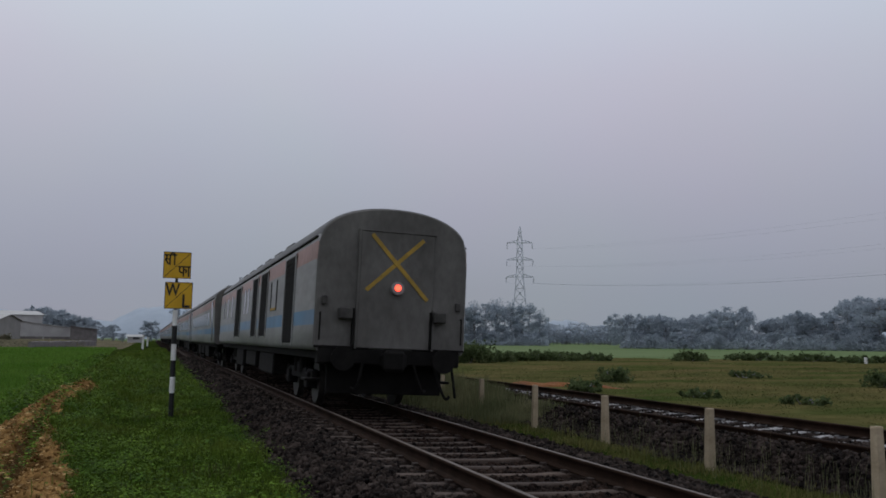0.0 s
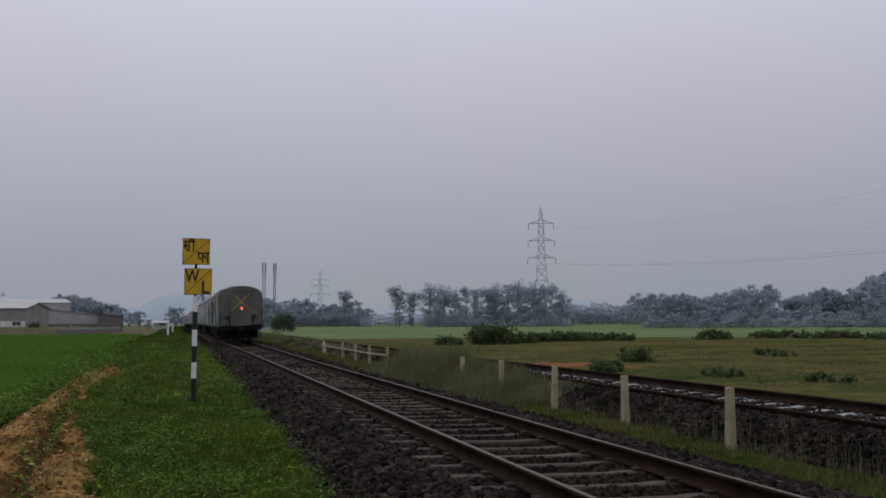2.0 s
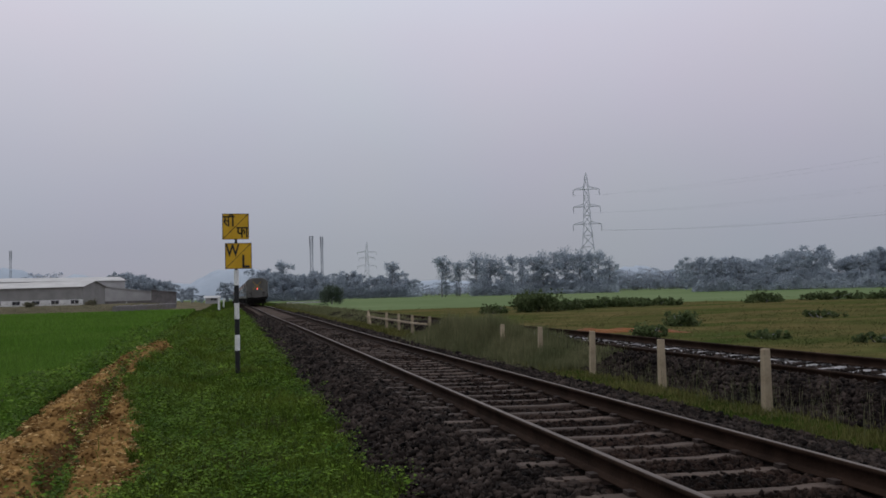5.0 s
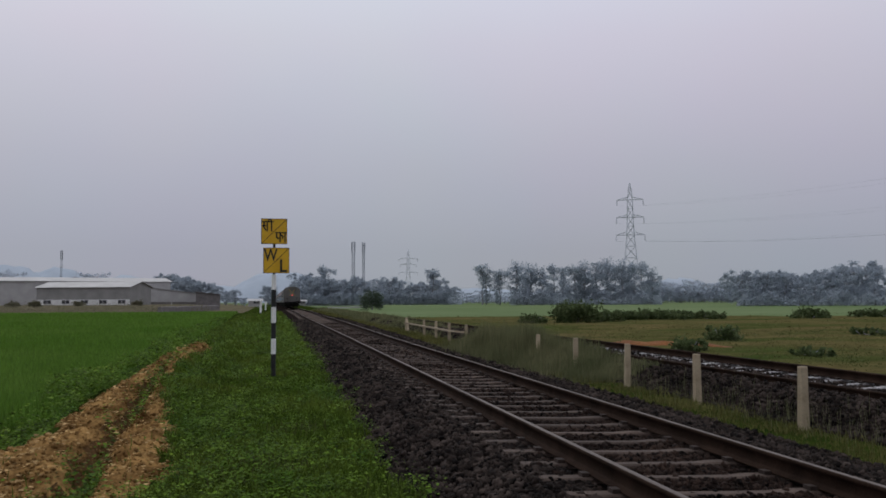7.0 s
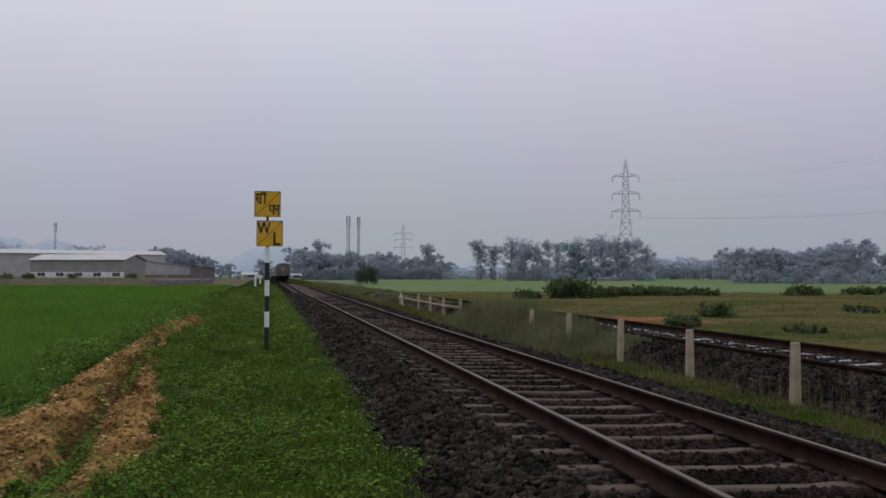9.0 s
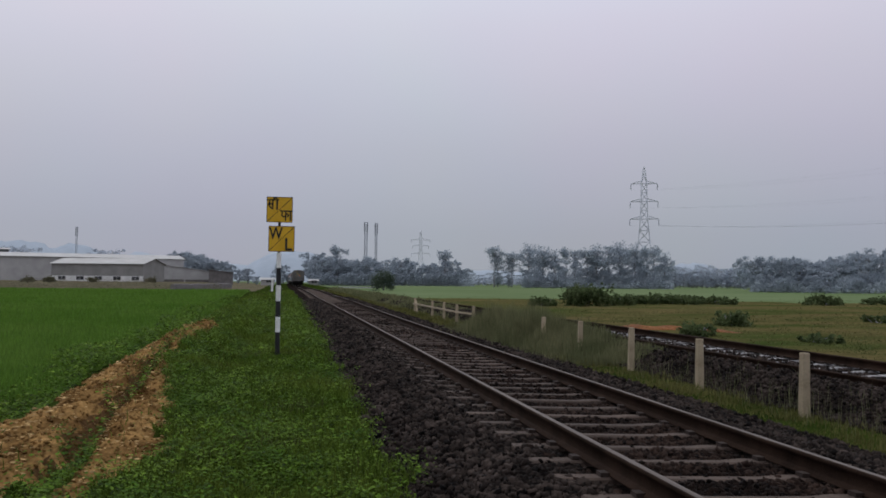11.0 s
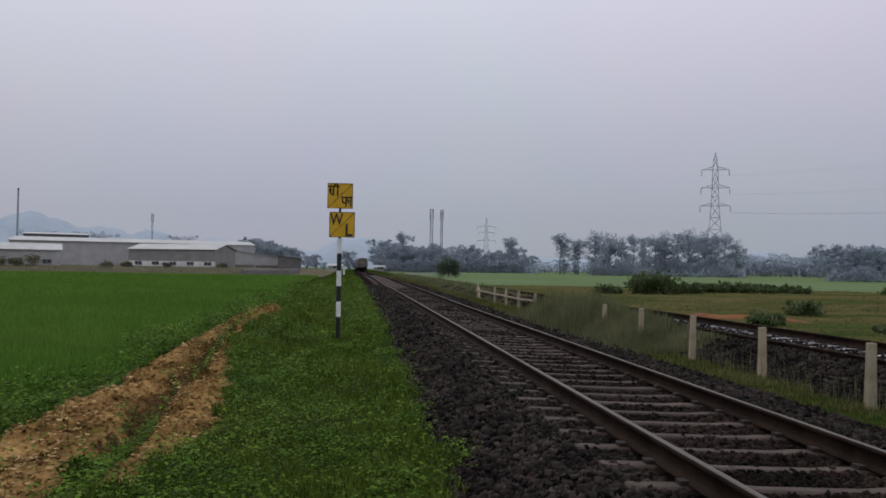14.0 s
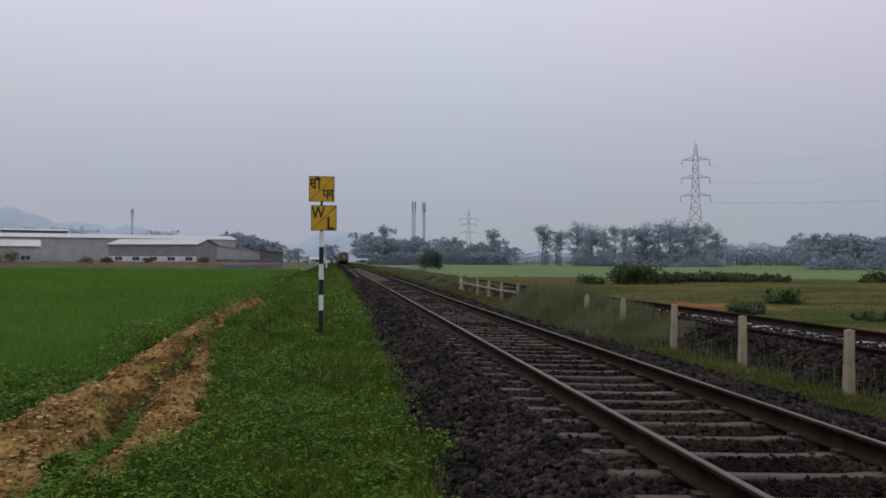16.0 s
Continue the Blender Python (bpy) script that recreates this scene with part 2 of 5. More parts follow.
def box(bm, x0, x1, y0, y1, z0, z1, bevel=0.0, m=None):
    r = bmesh.ops.create_cube(bm, size=1.0)
    vs = r["verts"]
    bmesh.ops.scale(bm, vec=(x1 - x0, y1 - y0, z1 - z0), verts=vs)
    bmesh.ops.translate(bm, vec=((x0 + x1) / 2, (y0 + y1) / 2, (z0 + z1) / 2), verts=vs)
    if m is not None:
        bmesh.ops.transform(bm, matrix=m, verts=vs)
    if bevel:
        es = list({e for v in vs for e in v.link_edges})
        bmesh.ops.bevel(bm, geom=es, offset=bevel, segments=1, affect="EDGES")
    return bm


def boxm(*a, m=None):
    return box(bmesh.new(), *a, m=m)


def cyl(bm, p, q, r, r2=None, n=10):
    """A rod from p to q."""
    p, q = Vector(p), Vector(q)
    d = q - p
    m = Matrix.Translation((p + q) / 2) @ d.to_track_quat("Z", "Y").to_matrix().to_4x4()
    bmesh.ops.create_cone(bm, cap_ends=True, segments=n, radius1=r, radius2=r if r2 is None else r2, depth=d.length, matrix=m)
    return bm


def empty(name, m=None):
    ob = new(name)
    if m is not None:
        ob.matrix_basis = m
    return ob


def soup(name, verts, faces, mat):
    """One mesh from arrays of corners and of equal-sided faces."""
    verts, faces = np.asarray(verts, np.float32), np.asarray(faces, np.int32)
    me = bpy.data.meshes.new(name)
    k = faces.shape[1]
    me.vertices.add(len(verts))
    me.vertices.foreach_set("co", verts.ravel())
    me.loops.add(faces.size)
    me.loops.foreach_set("vertex_index", faces.ravel())
    me.polygons.add(len(faces))
    me.polygons.foreach_set("loop_start", np.arange(0, faces.size, k, dtype=np.int32))
    me.update(calc_edges=True)
    for m in mat if isinstance(mat, (list, tuple)) else [mat]:
        me.materials.append(m)
    return me


RNG = np.random.default_rng(7)
SLOPE = 0.06 / 1.74
CANT = math.degrees(math.atan(SLOPE))
TRACK2 = 5.98


def bend(y):
    """How far the line has swung sideways at y."""
    d = np.asarray(y, float) - 45.0
    return -0.00375 * (d + np.sqrt(d * d + 400.0))


def smooth(a, b, v):
    t = np.clip((v - a) / (b - a), 0, 1)
    return t * t * (3 - 2 * t)


def lean(y):
    """The line's crossfall in degrees: down to the right nearby, raised outside in the bend."""
    return CANT - (CANT + 2.2) * smooth(26, 64, np.asarray(y, float))


def rise(y):
    """How far the line has climbed at y."""
    y = np.asarray(y, float)
    return 0.065 * smooth(26, 64, y) + 0.20 * smooth(58, 112, y)


PROFILE_X = (-9000, -60, -7.7, -7.0, -6.55, -6.2, -5.85, -5.6, -5.2, -4.75, -4.0, -3.0, -2.4, -1.75, -1.3, -1.08, 1.08, 1.3, 1.75, 2.5, 3.3, 4.0, 4.55, 4.95, 5.25, 6.7, 7.15, 8.0, 9.4, 60, 9000)
PROFILE_Z = (-0.62, -0.62, -0.62, -0.56, -0.33, -0.27, -0.31, -0.35, -0.31, -0.40, -0.36, -0.36, -0.42, -0.21, -0.165, -0.195, -0.250, -0.225, -0.26, -0.44, -0.44, -0.44, -0.16, -0.10, -0.19, -0.19, -0.15, -0.38, -0.56, -0.50, -0.45)


def wave(x, y, s, k=0.0):
    """A gentle made unevenness, from -1 to 1."""
    return (np.sin(x * s * 1.3 + 1.7 + k) * np.cos(y * s * 0.9 + 0.4 * k) + np.sin((x + y) * s * 2.1 + k) * 0.6 + np.cos((x * 0.7 - y) * s * 3.7 + 2 * k) * 0.4) / 2.0


def ground_z(x, y):
    x, y = np.asarray(x, float), np.asarray(y, float)
    xs = x - bend(y)
    z = np.interp(xs, PROFILE_X, PROFILE_Z)
    z = z + rise(y) * smooth(-6.0, -3.0, xs) * smooth(9.5, 3.0, xs) + np.tan(np.radians(CANT - lean(y))) * np.clip(xs, -1.5, 1.5) * smooth(3.2, 1.5, np.abs(xs))
    ridge = np.interp(xs, (-7.6, -6.6, -6.0, -5.6, -5.1, -4.6), (0, 1, 1, 0.3, 1, 0))
    z = z + ridge * (0.14 * smooth(13, 19, y) + 0.12 * smooth(20, 25, y) * smooth(31, 28, y) - 0.26 * smooth(33, 44, y))
    z = z - (0.26 * np.exp(-((xs - rut_x(y)) / np.interp(y, (5, 9, 14, 22), (0.20, 0.15, 0.13, 0.10))) ** 2) + 0.13 * np.exp(-((xs + 6.15) / 0.20) ** 2) * smooth(9.0, 7.0, y)) * smooth(26, 20, y)
    off = np.clip((np.abs(xs + 2.5) - 1.2) / 2.0, 0, 1) * np.where((xs > 1.5) & (xs < 8.2), 0.0, 1.0)
    z = z + off * (0.035 * wave(x, y, 1.1) + 0.02 * wave(x, y, 3.3, 2.0))
    z = z + ridge * (y < 40) * (0.06 * wave(x * 1.5, y * 0.45, 4.3, 1.0) + 0.025 * wave(x, y * 0.6, 13.0, 2.0))
    z = z + 1.5 * smooth(172, 255, y) * smooth(-12, -30, xs)
    z = z + 0.50 * smooth(120, 330, np.hypot(x, y)) * smooth(12, 40, xs)
    z = z + 0.4 * smooth(200, 330, y) * smooth(30, 10, np.abs(xs))
    return z


# ---- ground ----
def dirt_edges(y):
    left = np.interp(y, (0, 6.8, 7.7, 9.5, 11.5, 17, 27.5, 40, 50), (-6.9, -6.8, -6.75, -6.85, -6.65, -7.15, -7.0, -7.6, -8.2))
    right = np.interp(y, (0, 5, 6.2, 7.0, 7.7, 8.4, 11.2, 14.3, 17, 22, 25, 28.5, 31, 40, 50), (-5.9, -5.5, -5.05, -5.0, -4.85, -4.7, -4.95, -5.4, -5.85, -6.0, -5.8, -5.65, -6.1, -6.6, -7.4))
    return left, right


def rut_x(y):
    return np.interp(y, (0, 7.1, 8.65, 10.9, 14, 21), (-5.4, -5.44, -5.50, -5.75, -5.9, -6.3))


def is_dirt(x, y):
    left, right = dirt_edges(y)
    wob = 0.16 * wave(x, y, 2.3, 1.0) + 0.07 * wave(x, y, 7.0, 3.0)
    ditch = rut_x(y)
    gap = (np.abs(x - ditch + wob * 0.5) < np.interp(y, (5, 7, 8.5, 10), (0.17, 0.19, 0.10, 0.0))) & (y < 10)
    return (x > left + wob) & (x < right + wob) & (y < 38 + 5 * wave(x, y, 1.7)) & ~gap


def build_ground():
    xs = np.unique(np.round(np.concatenate([np.arange(-10, 10.01, 0.2), np.arange(-7.5, -4.4, 0.1), np.arange(-24, -10, 1.0), np.arange(10.5, 24, 1.0), np.geomspace(24, 4200, 34), -np.geomspace(24, 4200, 34)]), 3))
    ys = np.unique(np.round(np.concatenate([np.arange(-8, 2, 0.4), np.arange(2, 24, 0.15), np.arange(24, 32, 0.3), np.arange(32, 70, 1.5), np.geomspace(70, 4600, 70), -np.geomspace(9, 900, 14)]), 3))
    gx, gy = np.meshgrid(xs, ys)
    gx2 = gx + bend(np.minimum(gy, 300)) * (np.abs(gx) < 30)
    v = np.stack([gx2, gy, ground_z(gx2, gy)], -1).reshape(-1, 3)
    nx, ny = len(xs), len(ys)
    i = (np.arange(ny - 1)[:, None] * nx + np.arange(nx - 1)[None]).ravel()
    f = np.stack([i, i + 1, i + nx + 1, i + nx], -1)
    me = soup("ground", v, f, [M_VERGE, M_PADDY, M_FIELD, M_FARFIELD, M_DIRT, M_BED, M_RUT_SHADE, M_WASTE])
    c = v[f].mean(1)
    cx, cy = c[:, 0] - bend(np.minimum(c[:, 1], 300)), c[:, 1]
    wob = 0.14 * wave(cx, cy, 1.9) + 0.06 * wave(cx, cy, 6.0, 1.0)
    mi = np.zeros(len(f), np.int32)
    mi[cx < -7.5 + wob - 0.03 * np.maximum(0, cy - 20)] = 1
    mi[cx > 9.0 + wob * 3] = 2
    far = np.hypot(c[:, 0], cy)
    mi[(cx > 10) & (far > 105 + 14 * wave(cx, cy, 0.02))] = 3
    mi[(cx < -9) & (cy > 166 + 6 * wave(cx, cy, 0.05))] = 7
    mi[is_dirt(cx, cy)] = 4
    # the rut's shadow, put in as a strip of darker faces
    mi[is_dirt(cx, cy) & (np.abs(cx - rut_x(cy) + 0.05 * wave(cx, cy, 6.0)) < np.interp(cy, (6, 8, 14, 22), (0.20, 0.17, 0.12, 0.08))) & (cy < 22)] = 6
    mi[((cx > -2.42 + wob) & (cx < 2.62 + wob)) | ((cx > 3.75 + wob) & (cx < 8.4 + wob) & (cy < 62))] = 5
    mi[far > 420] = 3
    me.polygons.foreach_set("material_index", mi)
    tagged(new("ground", me), "gently uneven ground of verge, earth, ballast and green fields", "ground", kind="structure")


build_ground()


# ---- railway tracks ----
def rail_mesh(x, z, y0, y1, worn):
    sec = [(-0.068, 0), (0.068, 0), (0.068, 0.012), (0.016, 0.030), (0.009, 0.045), (0.009, 0.125), (0.034, 0.138), (0.036, 0.164), (0.026, 0.172), (-0.026, 0.172), (-0.036, 0.164), (-0.034, 0.138), (-0.009, 0.125), (-0.009, 0.045), (-0.016, 0.030), (-0.068, 0.012)]
    ys = np.concatenate([np.arange(y0, 20, 8.0), np.arange(20, 120, 4.0), np.arange(120, y1 + 0.1, 10.0)])
    k = len(sec)
    v = [(x + a + float(bend(y)), y, z(y) - 0.172 + b) for y in ys for a, b in sec]
    f = [(r * k + i, r * k + (i + 1) % k, (r + 1) * k + (i + 1) % k, (r + 1) * k + i) for r in range(len(ys) - 1) for i in range(k)]
    me = soup("rail", v, f, [M_RAIL, M_RAILTOP])
    top = np.array([1 if worn and i % k == 8 else 0 for i in range(len(f))], np.int32)
    me.polygons.foreach_set("material_index", top)
    return me


def sleeper_mesh():
    """A prestressed sleeper, thinner in the middle, with rail clips."""
    bm = bmesh.new()
    st = [(-1.375, 0.085, 0.0), (-1.36, 0.090, 0.0), (-0.60, 0.085, 0.0), (-0.40, 0.072, -0.012), (0.40, 0.072, -0.012), (0.60, 0.085, 0.0), (1.36, 0.090, 0.0), (1.375, 0.085, 0.0)]
    rows = []
    for n, (x, w, d) in enumerate(st):
        top = d if abs(x) < 1.37 else -0.02
        rows.append([bm.verts.new(p) for p in ((x, -w - 0.035, -0.20), (x, -w, top - 0.015), (x, -w + 0.02, top), (x, w - 0.02, top), (x, w, top - 0.015), (x, w + 0.035, -0.20))])
    for a, b in zip(rows, rows[1:]):
        for i in range(6):
            j = (i + 1) % 6
            bm.faces.new((a[i], b[i], b[j], a[j]))
    bm.faces.new(rows[0])
    bm.faces.new(rows[-1][::-1])
    nf = len(bm.faces)
    for rx in (-0.87, 0.87):
        for s in (-1, 1):
            box(bm, rx + s * 0.105 - 0.035, rx + s * 0.105 + 0.035, -0.05, 0.05, -0.004, 0.035)
    bm.faces.ensure_lookup_table()
    for i, f in enumerate(bm.faces):
        f.material_index = 0 if i < nf else 1
    bmesh.ops.recalc_face_normals(bm, faces=bm.faces)
    me = bpy.data.meshes.new("sleeper")
    bm.to_mesh(me)
    bm.free()
    return me


def build_track(x, cant, mat, y0, first, label, worn=True, lift=lambda y: 0.0):
    track = tagged(empty("railway_track"), label, "railway track", "tracks", "structure")
    for s in (-1, 1):
        part_mesh("rail", rail_mesh(x + s * 0.87, lambda y: float(lift(y)) - s * 0.87 * math.tan(radians(float(cant(y)))), y0, 420, worn), [], track, "rusty steel rail with a worn head" if worn else "rusted dull steel rail")
    me = sleeper_mesh()
    me.materials.append(mat)
    me.materials.append(M_CLIP)
    y = first
    r = random.Random(3)
    while y < 140:
        ob = new("sleeper", me)
        ob.parent = track
        ob.matrix_basis = pose(x + float(bend(y)) + r.uniform(-0.02, 0.02), y, float(lift(y)) - 0.180 + r.uniform(-0.006, 0.004), 0, float(cant(y)), r.uniform(-0.8, 0.8))
        y += 0.637
    return track


build_track(0.0, lean, M_SLEEPER, -60.0, 5.941 - 0.637 * 44, "single railway line on concrete sleepers in dark ballast", True, rise)
build_track(TRACK2, lambda y: -1.5, M_SLEEPER_WET, -60.0, 0.2 - 0.637 * 34, "second railway line with pale wet sleepers in dark ballast", False, lambda y: 0.03)


def stones(name, n, x0, x1, y0, y1, size, mat, label, sink=0.35, keep=None, grow=22.0, behind=0):
    """Loose angular stones, strewn thicker nearby."""
    y = y0 * (y1 / y0) ** RNG.random(n)
    if behind:
        y = np.concatenate([y, RNG.uniform(-7.0, y0, behind)])
        n += behind
    x = RNG.uniform(x0, x1, n)
    if keep is not None:
        k = keep(x, y)
        x, y = x[k], y[k]
        n = len(x)
    s = size * (0.55 + 0.9 * RNG.random(n) ** 1.5) * (1 + np.abs(y) / grow)
    base = 0.78 * np.array([(-1, -1, -1), (1, -1, -1), (1, 1, -1), (-1, 1, -1), (-1, -1, 1), (1, -1, 1), (1, 1, 1), (-1, 1, 1)], float)
    quad = np.array([(3, 2, 1, 0), (4, 5, 6, 7), (0, 1, 5, 4), (1, 2, 6, 5), (2, 3, 7, 6), (3, 0, 4, 7)])
    v = base[None] + RNG.normal(0, 0.24, (n, 8, 3))
    q = RNG.normal(0, 1, (n, 4))
    q /= np.linalg.norm(q, axis=1, keepdims=True)
    w, a, b, c = q.T
    rot = np.stack([1 - 2 * (b * b + c * c), 2 * (a * b - c * w), 2 * (a * c + b * w), 2 * (a * b + c * w), 1 - 2 * (a * a + c * c), 2 * (b * c - a * w), 2 * (a * c - b * w), 2 * (b * c + a * w), 1 - 2 * (a * a + b * b)], -1).reshape(n, 3, 3)
    v = np.einsum("nij,nkj->nki", rot, v * np.stack([s, s * 0.8, s * 0.6], -1)[:, None])
    xx = x + bend(y)
    v += np.stack([xx, y, ground_z(xx, y) + s * (sink + RNG.normal(0, 0.28, n))], -1)[:, None]
    f = (quad[None] + 8 * np.arange(n)[:, None, None]).reshape(-1, 4)
    me = soup(name, v.reshape(-1, 3), f, mat)
    return tagged(new(name, me), label, "gravel", kind="stuff")


def off_sleeper(x, y):
    """Keeps most stones off the sleepers' tops and off the rails."""
    ph = ((y - 5.941) / 0.637 + 0.5) % 1.0 - 0.5
    on = (np.abs(ph) < 0.15) & (np.abs(x) < 1.02)
    on = on | ((np.abs(ph) < 0.15) & (np.abs(x) < 1.36) & (RNG.random(len(x)) < 0.86))
    rail = np.abs(np.abs(x) - 0.87) < 0.10
    return ~rail & (~on | (RNG.random(len(x)) < 0.03)) & (np.abs(x) < 2.85)


stones("ballast_stones", 105000, -2.5, 2.8, 3.2, 70, 0.024, M_STONE, "dark grey crushed stone ballast along the line", behind=9000, sink=0.15, grow=26.0, keep=lambda x, y: off_sleeper(x, y) & (np.abs(x) > 1.0))
stones("ballast_between_rails", 52000, -1.25, 1.25, 3.2, 60, 0.027, M_STONE_RUST, "brownish ballast stones between the sleepers", behind=7000, sink=-0.1, grow=120.0, keep=off_sleeper)
stones("ballast_stones_second_line", 70000, 3.72, 8.3, 5.0, 70, 0.028, M_STONE, "dark ballast bank of the second line", behind=7000, sink=0.15, grow=45.0, keep=lambda x, y: ~(np.abs(np.abs(x - TRACK2) - 0.87) < 0.1) & (~(np.abs(x - TRACK2) < 1.3) | (np.abs(((y - 0.2) / 0.637 + 0.5) % 1.0 - 0.5) > 0.2) | (RNG.random(len(x)) < 0.6)))
stones("earth_clods", 5200, -7.4, -4.6, 5.2, 40, 0.016, M_DIRT, "loose clods on the dug earth", keep=lambda x, y: is_dirt(x, y))


# ---- low plants ----
def on_ground(x, y, z):
    return np.stack([x, y, z], -1)


def leaves(name, x, y, h, size, mat, label, category="grass", up=0.5):
    """Small folded leaves scattered to a height h over the ground at x, y."""
    n = len(x)
    base = on_ground(x, y, ground_z(x, y) + h)
    yaw, tip = RNG.uniform(0, 2 * np.pi, n), RNG.uniform(-0.3, 1.0, n) * up
    a = np.stack([np.cos(yaw) * np.cos(tip), np.sin(yaw) * np.cos(tip), np.sin(tip)], -1) * size[:, None]
    b = np.stack([-np.sin(yaw), np.cos(yaw), RNG.uniform(-0.4, 0.4, n)], -1) * size[:, None] * 0.36
    v = np.stack([base, base + a * 0.5 + b, base + a, base + a * 0.5 - b], 1)
    me = soup(name, v.reshape(-1, 3), np.arange(4 * n).reshape(n, 4), mat)
    return tagged(new(name, me), label, category, kind="stuff")


def blades(name, x, y, h, w, mat, label, lean=0.35, category="grass"):
    """Bent narrow blades rooted in the ground at x, y."""
    n = len(x)
    root = on_ground(x, y, ground_z(x, y) - 0.01)
    yaw, way = RNG.uniform(0, 2 * np.pi, n), RNG.uniform(0, 2 * np.pi, n)
    side = np.stack([np.cos(yaw), np.sin(yaw), 0 * yaw], -1) * w[:, None] * 0.5
    ln = np.abs(RNG.normal(0, lean, n))
    off = np.stack([np.cos(way) * ln, np.sin(way) * ln, np.sqrt(np.clip(1 - ln * ln * 0.5, 0.2, 1))], -1) * h[:, None]
    mid = root + off * np.array([0.3, 0.3, 0.6])
    v = np.stack([root - side, root + side, mid + side * 0.8, mid - side * 0.8, root + off], 1)
    k = 5 * np.arange(n)[:, None]
    f = np.concatenate([k + [0, 1, 2], k + [0, 2, 3], k + [3, 2, 4]])
    me = soup(name, v.reshape(-1, 3), f, mat)
    return tagged(new(name, me), label, category, kind="stuff")


def spread(n, y0, y1, xa, xb):
    """Places between two side lines, thicker nearby."""
    y = y0 * (y1 / y0) ** RNG.random(n)
    a, b = xa(y) if callable(xa) else xa, xb(y) if callable(xb) else xb
    return a + (b - a) * RNG.random(n) + bend(y), y


def near(n, xa, xb, y0=-7.0, y1=3.05):
    """Places evenly strewn round the standpoint."""
    return RNG.uniform(xa, xb, n), RNG.uniform(y0, y1, n)


def clumpy(x, y, s, k=0.0):
    return 0.5 + 0.5 * wave(x, y, s, k) + 0.25 * wave(x, y, s * 3.1, k + 1)


def patchy(x, y, s):
    """Uneven patches, out of waves in many directions."""
    g = np.random.default_rng(5)
    out = 0.5 + 0 * x
    for k in range(9):
        a, f = g.uniform(0, 6.283), s * 1.35 ** k
        out = out + 0.16 * np.sin((x * np.cos(a) + y * np.sin(a)) * f + g.uniform(0, 6.283))
    return out


def plants(count, y0, y1, xa, xb, keep):
    """Leaf places of single weeds: low domes of leaves round a stem, in loose patches."""
    x, y = spread(count, y0, y1, xa, xb)
    k = keep(x, y) & (RNG.random(len(x)) < 1.3 * patchy(x, y, 1.3) - 0.25)
    x, y = x[k], y[k]
    per = 56
    r0 = (0.08 + 0.24 * RNG.random(len(x)) ** 1.6) * (1 + y / 60)
    r = np.repeat(r0, per)
    h = np.repeat((0.10 + 0.55 * r0) * RNG.uniform(0.7, 1.4, len(x)), per)
    x, y = np.repeat(x, per), np.repeat(y, per)
    a, q = RNG.uniform(0, 6.283, len(x)), np.sqrt(RNG.random(len(x)))
    return x + np.cos(a) * q * r, y + np.sin(a) * q * r, h * (1 - 0.8 * q * q) * RNG.uniform(0.55, 1.05, len(x))


def plant_verge():
    left = lambda y: np.where(y < 9.5, dirt_edges(y)[0] - 0.1, dirt_edges(y)[1] - 0.45)
    x, y = spread(150000, 3.0, 120, left, -2.0)
    edge = -2.42 + 0.18 * wave(x, y, 2.2, 4.0) + 0.30 * (patchy(x, y, 2.2) - 0.5)
    keep = (x - bend(y) < edge) & ~(is_dirt(x, y) & (RNG.random(len(x)) < 0.985))
    keep &= ~((np.abs(x + 3.69) < 0.25) & (y > 17.8) & (y < 19.8))
    x, y = x[keep], y[keep]
    c = np.clip(1.5 * patchy(x, y, 1.1) - 0.3, 0.0, 1.5)
    k = RNG.random(len(x)) < 0.16 + 1.1 * c
    x, y, c = x[k], y[k], c[k]
    leaves("verge_weeds", x, y, 0.015 + c ** 1.4 * 0.15 * RNG.random(len(x)), (0.014 + 0.030 * RNG.random(len(x)) ** 2.2) * (1 + y / 18), M_WEED, "low bright green leafy weeds along the line")
    ok = lambda x, y: (x - bend(y) < -2.42 + 0.22 * wave(x, y, 2.2, 4.0)) & ~is_dirt(x, y) & ~((np.abs(x + 3.69) < 0.3) & (y > 17.4) & (y < 19.8))
    x, y, h = plants(4600, 3.0, 70, left, -2.2, ok)
    leaves("verge_weed_plants", x, y, h, (0.014 + 0.022 * RNG.random(len(x)) ** 1.5) * (1 + y / 24), M_WEED, "leafy green weeds in uneven clumps on the verge", "weed", 0.3)
    x, y = spread(150000, 3.0, 120, left, -2.25)
    keep = (x - bend(y) < -2.4 + 0.18 * wave(x, y, 2.2, 4.0)) & ~(is_dirt(x, y) & (RNG.random(len(x)) < 0.985))
    keep &= ~((np.abs(x + 3.69) < 0.2) & (y > 18.2) & (y < 19.8))
    x, y = x[keep], y[keep]
    c = np.clip(clumpy(x, y, 1.3, 2.0), 0.15, 1.3)
    d = RNG.random(len(x)) < np.clip(1.6 * clumpy(x, y, 0.8, 7.0) - 1.15, 0.0, 0.5)
    blades("verge_dead_grass", x[d], y[d], (0.05 + 0.13 * RNG.random(d.sum())) * (1 + y[d] / 80), 0.006 * (1 + y[d] / 9), M_DRY, "withered brownish grass in patches on the verge", 0.6)
    x, y, c = x[~d], y[~d], c[~d]
    blades("verge_grass", x, y, (0.05 + 0.17 * c * RNG.random(len(x))) * (1 + y / 80), 0.006 * (1 + y / 9), M_GRASS, "short green grass among the weeds", 0.5)


